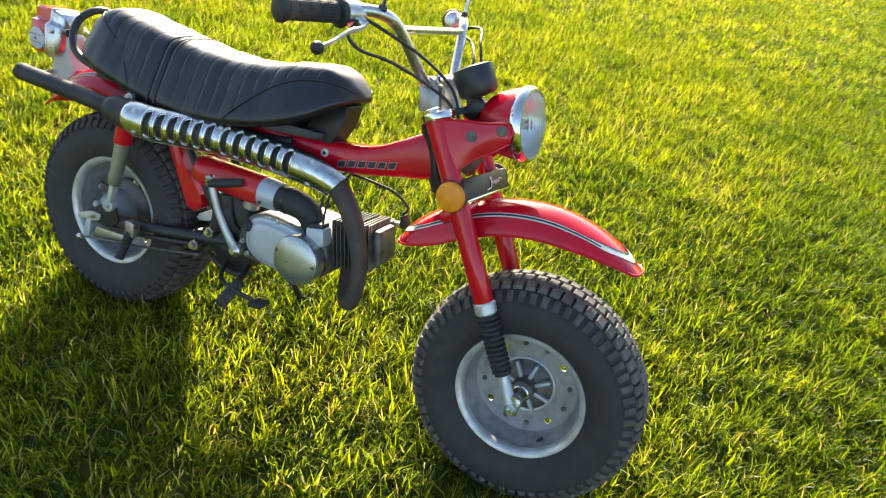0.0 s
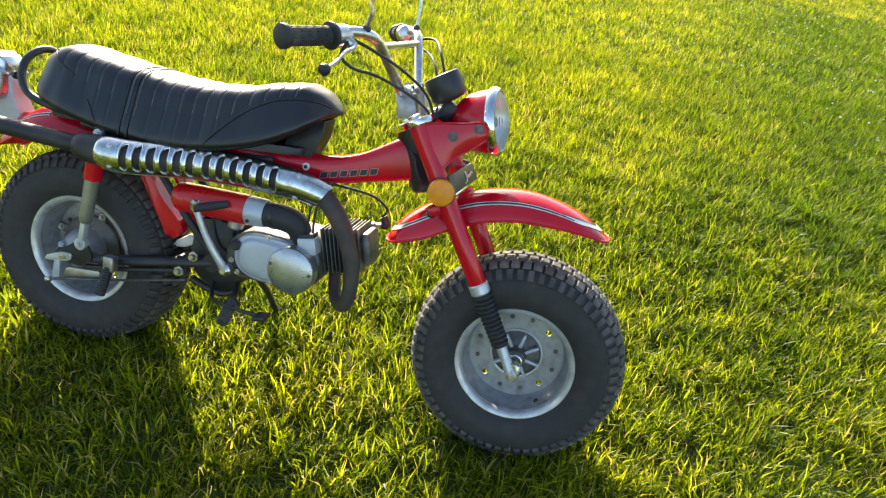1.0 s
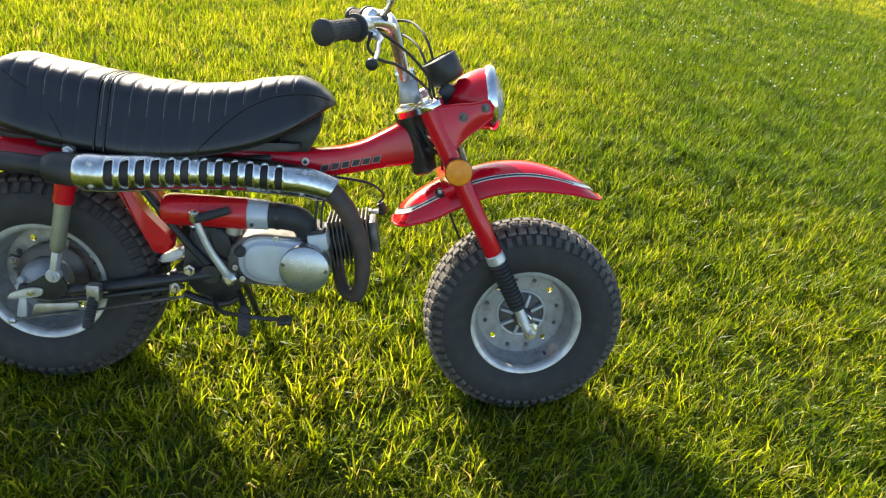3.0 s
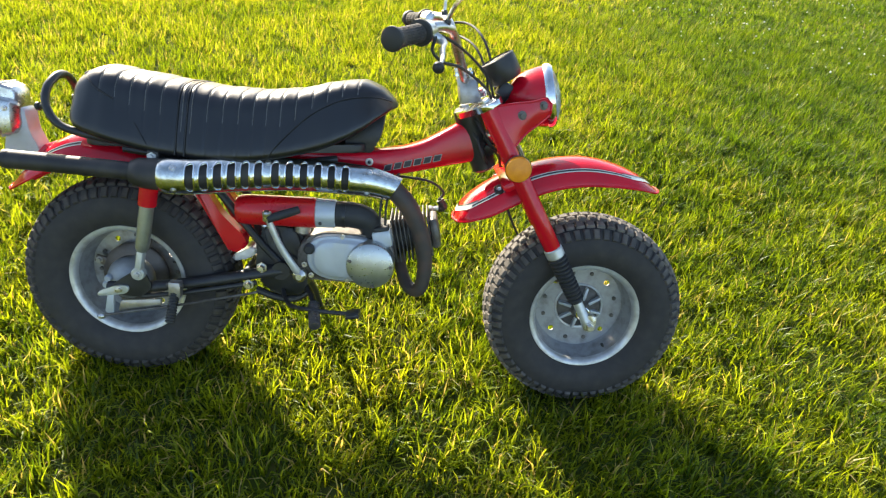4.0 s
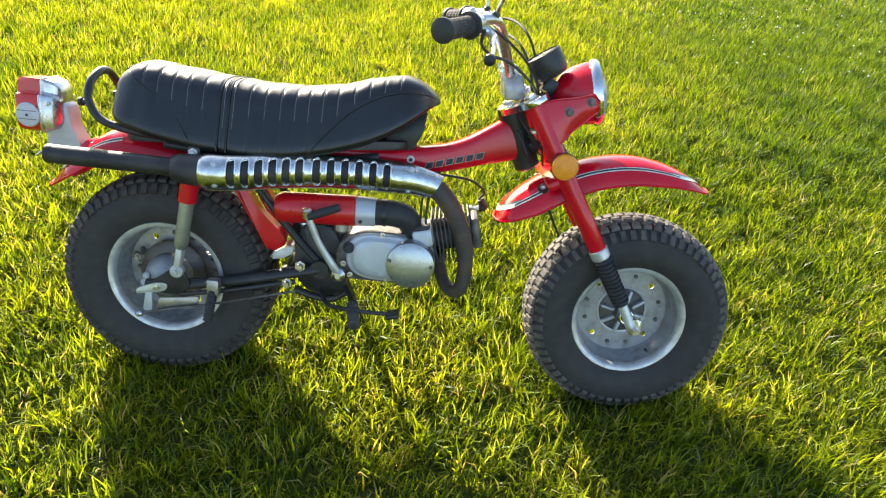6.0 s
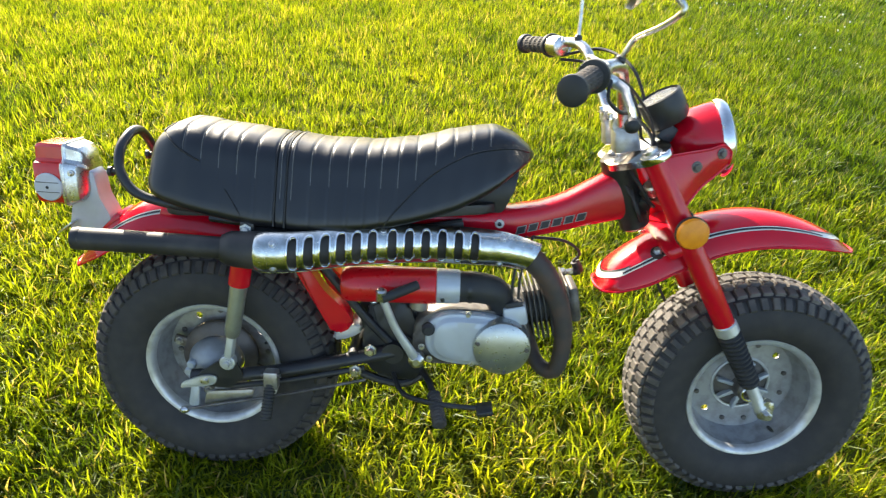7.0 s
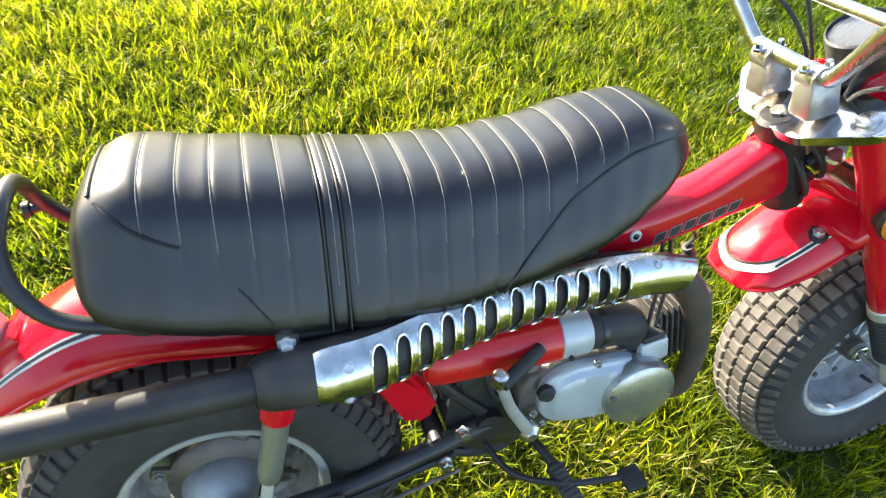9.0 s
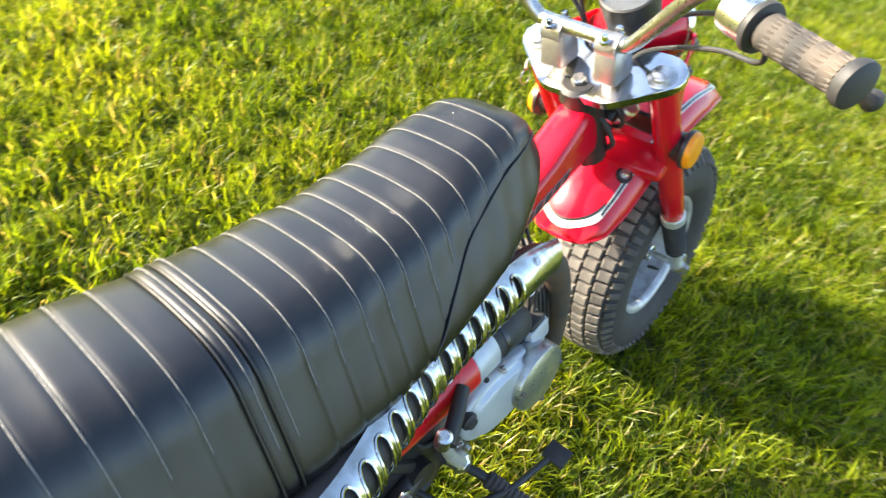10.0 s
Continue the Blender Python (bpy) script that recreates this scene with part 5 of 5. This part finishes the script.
# cables
CABLES = (
    [(0.742, -0.236, 0.695), (0.780, -0.205, 0.680), (0.828, -0.130, 0.650), (0.872, -0.070, 0.610), (0.895, -0.045, 0.570), (0.905, -0.03, 0.520)],
    [(0.742, -0.250, 0.688), (0.738, -0.268, 0.660), (0.762, -0.255, 0.640), (0.800, -0.200, 0.630), (0.850, -0.120, 0.600), (0.888, -0.060, 0.565), (0.900, -0.04, 0.520)],
    [(0.742, 0.238, 0.692), (0.800, 0.190, 0.690), (0.850, 0.100, 0.668), (0.882, 0.045, 0.610), (0.895, 0.025, 0.540)],
    [(0.738, 0.230, 0.700), (0.820, 0.180, 0.722), (0.868, 0.080, 0.690), (0.905, 0.050, 0.600), (0.915, 0.030, 0.530)],
)
for line in CABLES:
    part("control_cable", tube(make(), line, 0.0033, 8, 8), RUBBER_BLACK, bike)
bm = tube(make(), [(0.930, 0.045, 0.480), (0.945, 0.060, 0.400), (0.985, 0.088, 0.260), (1.060, 0.094, 0.130), (1.150, 0.085, 0.050), (1.200, 0.065, 0.030)], 0.0035, 8, 8)
part("front_brake_cable", bm, RUBBER_BLACK, bike)
bm = tube(make(), [(0.868, -0.012, 0.480), (0.878, -0.040, 0.440), (0.892, -0.046, 0.412), (0.905, -0.030, 0.392)], 0.0045, 8, 6)
part("wiring_loom", bm, RUBBER_BLACK, bike)
for y, z in ((-0.030, 0.455), (-0.020, 0.425), (0.015, 0.440)):
    part("loom_connector", block(make(), (0.030, 0.018, 0.022), pose(0.905, y, z, 20, 30, 10), 0.003), BLACK, bike)
for line in ([(0.862, -0.030, 0.500), (0.885, -0.052, 0.470), (0.907, -0.048, 0.440), (0.926, -0.026, 0.424)],
             [(0.858, 0.028, 0.505), (0.880, 0.050, 0.470), (0.910, 0.044, 0.444), (0.930, 0.020, 0.428)],
             [(0.850, -0.022, 0.480), (0.872, -0.036, 0.448), (0.890, -0.030, 0.424), (0.902, -0.018, 0.416)]):
    part("wiring_loom", tube(make(), line, 0.0040, 8, 6), RUBBER_BLACK, bike)
part("ignition_lock", lathe(make(), [(0.012, -0.020), (0.014, -0.016), (0.014, 0.010), (0.010, 0.014)], (0.905, -0.055, 0.470), (-0.4, -0.5, 0.6), 16), WORN_CHROME, bike)
part("horn", lathe(make(), [(0.012, -0.03), (0.032, -0.022), (0.034, 0.0), (0.030, 0.004), (0.010, 0.006)], (0.955, 0.0, 0.455), (1, 0, -0.3), 28), ALLOY_DARK, bike)
bm = tube(make(), [(0.872, 0.112, 0.530), (0.866, 0.118, 0.512), (0.858, 0.114, 0.504)], 0.002, 8, 4)
part("key", bm, WORN_CHROME, bike)
bm = tube(make(), [(0.858 + 0.013 * math.cos(a), 0.114, 0.490 + 0.013 * math.sin(a)) for a in (2 * math.pi * k / 24 for k in range(25))], 0.0011, 6, 1)
part("key_ring", bm, WORN_CHROME, bike)

# ---- tail lamp ----
bm = make()
plate(bm, rounded([(-0.222, 0.276), (-0.212, 0.322), (-0.232, 0.365), (-0.238, 0.418), (-0.274, 0.430), (-0.284, 0.372), (-0.304, 0.276)], 0.010), 0.052,
      Matrix(((1, 0, 0, 0), (0, 0, -1, 0.0), (0, 1, 0, 0), (0, 0, 0, 1))), 0.006)
bracket = part("tail_bracket", bm, PALE, bike, "pale grey tail lamp bracket")
part("bracket_base", block(make(), (0.056, 0.070, 0.018), pose(-0.206, 0.0, 0.312, 0, -46, 0), 0.005), RED, bracket)


def lamp_body(stations):
    """A stepped lamp, narrow above and wide below: (x, scale) stations along it."""
    half = [(0.0, 0.476), (0.034, 0.475), (0.040, 0.469), (0.041, 0.446), (0.046, 0.440), (0.053, 0.438), (0.0565, 0.431), (0.0570, 0.372), (0.053, 0.356), (0.044, 0.350), (0.0, 0.348)]
    loop = half + [(-y, h) for y, h in reversed(half[1:-1])]
    bm = make()
    ring_faces(bm, [[bm.verts.new((x, y * k, 0.412 + (h - 0.412) * k)) for y, h in loop] for x, k in stations])
    return bm


tail = part("tail_lamp", lamp_body([(-0.246, 0.50), (-0.251, 0.72), (-0.260, 0.88), (-0.278, 0.96), (-0.284, 1.00), (-0.2875, 1.00)]), WORN_CHROME, bike,
            "tail lamp with a stepped red lens on a chrome shell", 28)
part("lens", lamp_body([(-0.288, 0.985), (-0.336, 0.985), (-0.343, 0.95), (-0.346, 0.86)]), LENS_RED, tail, "stepped red lens", 28)
part("shell_bead", lamp_body([(-0.281, 1.0), (-0.283, 1.03), (-0.2865, 1.03), (-0.289, 1.0)]), WORN_CHROME, tail)
for s in (-1, 1):
    at = (-0.314, s * 0.0555, 0.390)
    disc = part("side_reflector_disc", lathe(make(), [(0.027, 0.0), (0.029, 0.003), (0.027, 0.006), (0.010, 0.0075), (0.002, 0.0076)], at, (0, s, 0), 32), PALE, tail, "round pale side reflector")
    for dz in (-0.010, 0.010):
        part("reflector_bar", block(make(), (0.046, 0.0016, 0.0018), Matrix.Translation((at[0], s * 0.0625, at[2] + dz)), 0.0004), ALLOY_DARK, disc)
    part("reflector_rivet", bolt(make(), (at[0], s * 0.0628, at[2]), (0, s, 0), 0.0022, 0.002), DARK, disc)
    part("lens_screw", bolt(make(), (-0.268, s * 0.0545, 0.420), (0, s, 0), 0.0045, 0.006), WORN_CHROME, tail)
bm = make()
plate(bm, rounded([(-0.022, -0.05), (0.022, -0.05), (0.022, 0.05), (-0.022, 0.05)], 0.006), 0.003, pose(-0.300, 0.0, 0.300, 0, -38, 0))
part("plate_bracket", bm, WORN_CHROME, bike)

# ---- lawn ----
bm = make()
size, n = 120.0, 24
vs = [[bm.verts.new((-size + 2 * size * i / n, -size + 2 * size * j / n, 0)) for j in range(n + 1)] for i in range(n + 1)]
ring_faces(bm, vs, closed=False, caps=False)
ground = tagged(new("ground", mesh_of(bm, "ground", SOIL)), "lawn soil and thatch under the grass", "ground", kind="structure")


def wave(x, y, seed, size):
    """Smooth value noise of about -1 to 1 from a few turned sines."""
    r = np.random.RandomState(seed)
    out = 0
    for k in range(6):
        a, p, f = r.uniform(0, 6.28), r.uniform(0, 6.28), (1 + 0.55 * k) / size
        out = out + np.sin((x * np.cos(a) + y * np.sin(a)) * 6.28 * f + p) / (1 + 0.4 * k)
    return out / 2.2


def lawn(name, zones, seed):
    """Bent, tapered blades; zones: x0, x1, y0, y1, blades to the square metre, width and height in metres, and the zones left out."""
    r = np.random.RandomState(seed)
    verts, faces_q, faces_t, start = [], [], [], 0
    for x0, x1, y0, y1, density, width, height, spread, holes, fan in zones:
        count = int((x1 - x0) * (y1 - y0) * density)
        tufts = count // 7 + 1
        mine = np.repeat(np.arange(tufts), 7)[:count]
        ox, oy = r.normal(0, 0.009, count) * spread, r.normal(0, 0.009, count) * spread
        x, y = r.uniform(x0, x1, tufts)[mine] + ox, r.uniform(y0, y1, tufts)[mine] + oy
        outward = np.arctan2(oy, ox)
        keep = wave(x, y, 11, 0.14) + r.uniform(-0.5, 0.5, count) > -0.75
        worn = np.exp(-(((x - 2.15) / 0.32) ** 2 + ((y - 0.14) / 0.16) ** 2))
        keep &= r.uniform(0, 1, count) > 0.62 * worn
        for hole in holes:
            keep &= ~((x > hole[0]) & (x < hole[1]) & (y > hole[2]) & (y < hole[3]))
        inside = (x > -1.2 - 0.75 * (y + 1)) & ((x < 2.4 + 1.25 * (y + 1)) | ((x > 1) & (y > -0.6 * x - 0.4)))
        if fan:
            keep &= inside if fan == "thick" else ~inside
        x, y, outward = x[keep], y[keep], outward[keep]
        c = len(x)
        clump = wave(x, y, 3, 0.35)
        h = height * r.uniform(0.45, 1.35, c) * (1 + 0.30 * clump)
        for cx, cy in ((0.0, -0.004), (WB, -0.004)):   # pressed down under the tyres
            near = (np.abs(x - cx) < 0.12) & (np.abs(y - cy - 0.02) < 0.055)
            h = np.where(near, h * 0.3, h)
        w = width * r.uniform(0.7, 1.3, c)
        face = r.uniform(0, 2 * np.pi, c)
        lean_dir = np.where(r.uniform(0, 1, c) < 0.65, outward + r.normal(0, 0.5, c), wave(x, y, 7, 0.5) * 2.4 + r.normal(0, 0.8, c))
        lean = np.abs(r.normal(0.52, 0.36, c)) + 0.06
        side = np.stack([np.cos(face), np.sin(face), np.zeros(c)], 1) * w[:, None] / 2
        go = np.stack([np.cos(lean_dir), np.sin(lean_dir), np.zeros(c)], 1)
        up = np.array([0, 0, 1.0])
        root = np.stack([x, y, np.full(c, -0.004)], 1)
        mid = root + (go * np.sin(lean * 0.6)[:, None] + up * np.cos(lean * 0.6)[:, None]) * (h * 0.55)[:, None]
        bend = np.minimum(lean * 1.9, 1.9)
        tip = mid + (go * np.sin(bend)[:, None] + up * np.cos(bend)[:, None]) * (h * 0.5)[:, None]
        tip[:, 2] = np.maximum(tip[:, 2], 0.004)
        if width > 0.006:   # far blades are single tapered pieces
            verts.append(np.stack([root - side, root + side, tip], 1).reshape(-1, 3))
            i = start + 3 * np.arange(c)
            faces_t.append(np.stack([i, i + 1, i + 2], 1))
            start += 3 * c
            continue
        verts.append(np.stack([root - side, root + side, mid + side * 0.85, mid - side * 0.85, tip], 1).reshape(-1, 3))
        i = start + 5 * np.arange(c)
        faces_q.append(np.stack([i, i + 1, i + 2, i + 3], 1))
        faces_t.append(np.stack([i + 3, i + 2, i + 4], 1))
        start += 5 * c
    verts, q, t = np.concatenate(verts), np.concatenate(faces_q), np.concatenate(faces_t)
    data = bpy.data.meshes.new(name)
    data.vertices.add(len(verts))
    data.vertices.foreach_set("co", verts.ravel())
    loops = np.concatenate([q.ravel(), t.ravel()])
    data.loops.add(len(loops))
    data.loops.foreach_set("vertex_index", loops)
    data.polygons.add(len(q) + len(t))
    data.polygons.foreach_set("loop_start", np.concatenate([4 * np.arange(len(q)), 4 * len(q) + 3 * np.arange(len(t))]))
    data.polygons.foreach_set("use_smooth", np.ones(len(q) + len(t), bool))
    data.update(calc_edges=True)
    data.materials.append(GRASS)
    return new(name, data)


NEAR, MIDDLE, FAR, DISTANT, OUTER = (-1.3, 3.0, -1.0, 1.9), (-3.2, 5.6, -3.2, 4.4), (-6.0, 10.0, -7.0, 8.0), (-1.0, 14.0, 3.0, 13.0), (-20.0, 28.0, -20.0, 26.0)
grass = lawn("grass", (
    (*NEAR, 19000, 0.0048, 0.068, 1.1, (), ""),
    (*MIDDLE, 13000, 0.0062, 0.060, 1.3, (NEAR,), "thick"),
    (*MIDDLE, 3200, 0.0120, 0.062, 1.6, (NEAR,), "thin"),
    (*FAR, 5200, 0.0095, 0.060, 1.8, (MIDDLE,), "thick"),
    (*FAR, 1000, 0.0200, 0.062, 2.0, (MIDDLE,), "thin"),
    (*DISTANT, 2200, 0.0130, 0.062, 2.2, (FAR,), ""),
    (*OUTER, 260, 0.0380, 0.070, 4.0, (FAR, DISTANT), ""),
), 5)
tagged(grass, "sunlit bright green mown lawn grass with a few dry blades", "grass", kind="stuff")

# white clover in flower, scattered over the far lawn
r = np.random.RandomState(21)
head = bmesh.new()
bmesh.ops.create_icosphere(head, subdivisions=1, radius=0.0075)
shape = bpy.data.meshes.new("clover_head")
head.to_mesh(shape)
head.free()
bm = make()
for k in range(280):
    cx, cy = ((3.2, 7.3), (2.9, 6.8), (4.2, 3.7), (3.7, 7.6), (2.4, 5.6), (5.2, 5.6), (3.3, 7.0), (3.2, 4.6))[k % 8]
    x, y = cx + r.normal(0, 0.65), cy + r.normal(0, 0.65)
    if y < 1.6:
        continue
    first = len(bm.verts)
    bm.from_mesh(shape)
    bm.verts.ensure_lookup_table()
    bmesh.ops.transform(bm, matrix=Matrix.Translation((x, y, r.uniform(0.050, 0.075))) @ Matrix.Scale(r.uniform(0.6, 1.2), 4), verts=bm.verts[first:])
CLOVER = material("clover white", (0.55, 0.58, 0.45), 0.8, 0.0, (0.5, 0.55, 0.35), 60, 0.8)
clover = tagged(new("clover_flowers", mesh_of(bm, "clover_flowers", CLOVER)), "small white clover flower heads scattered in the lawn", "clover", kind="stuff")
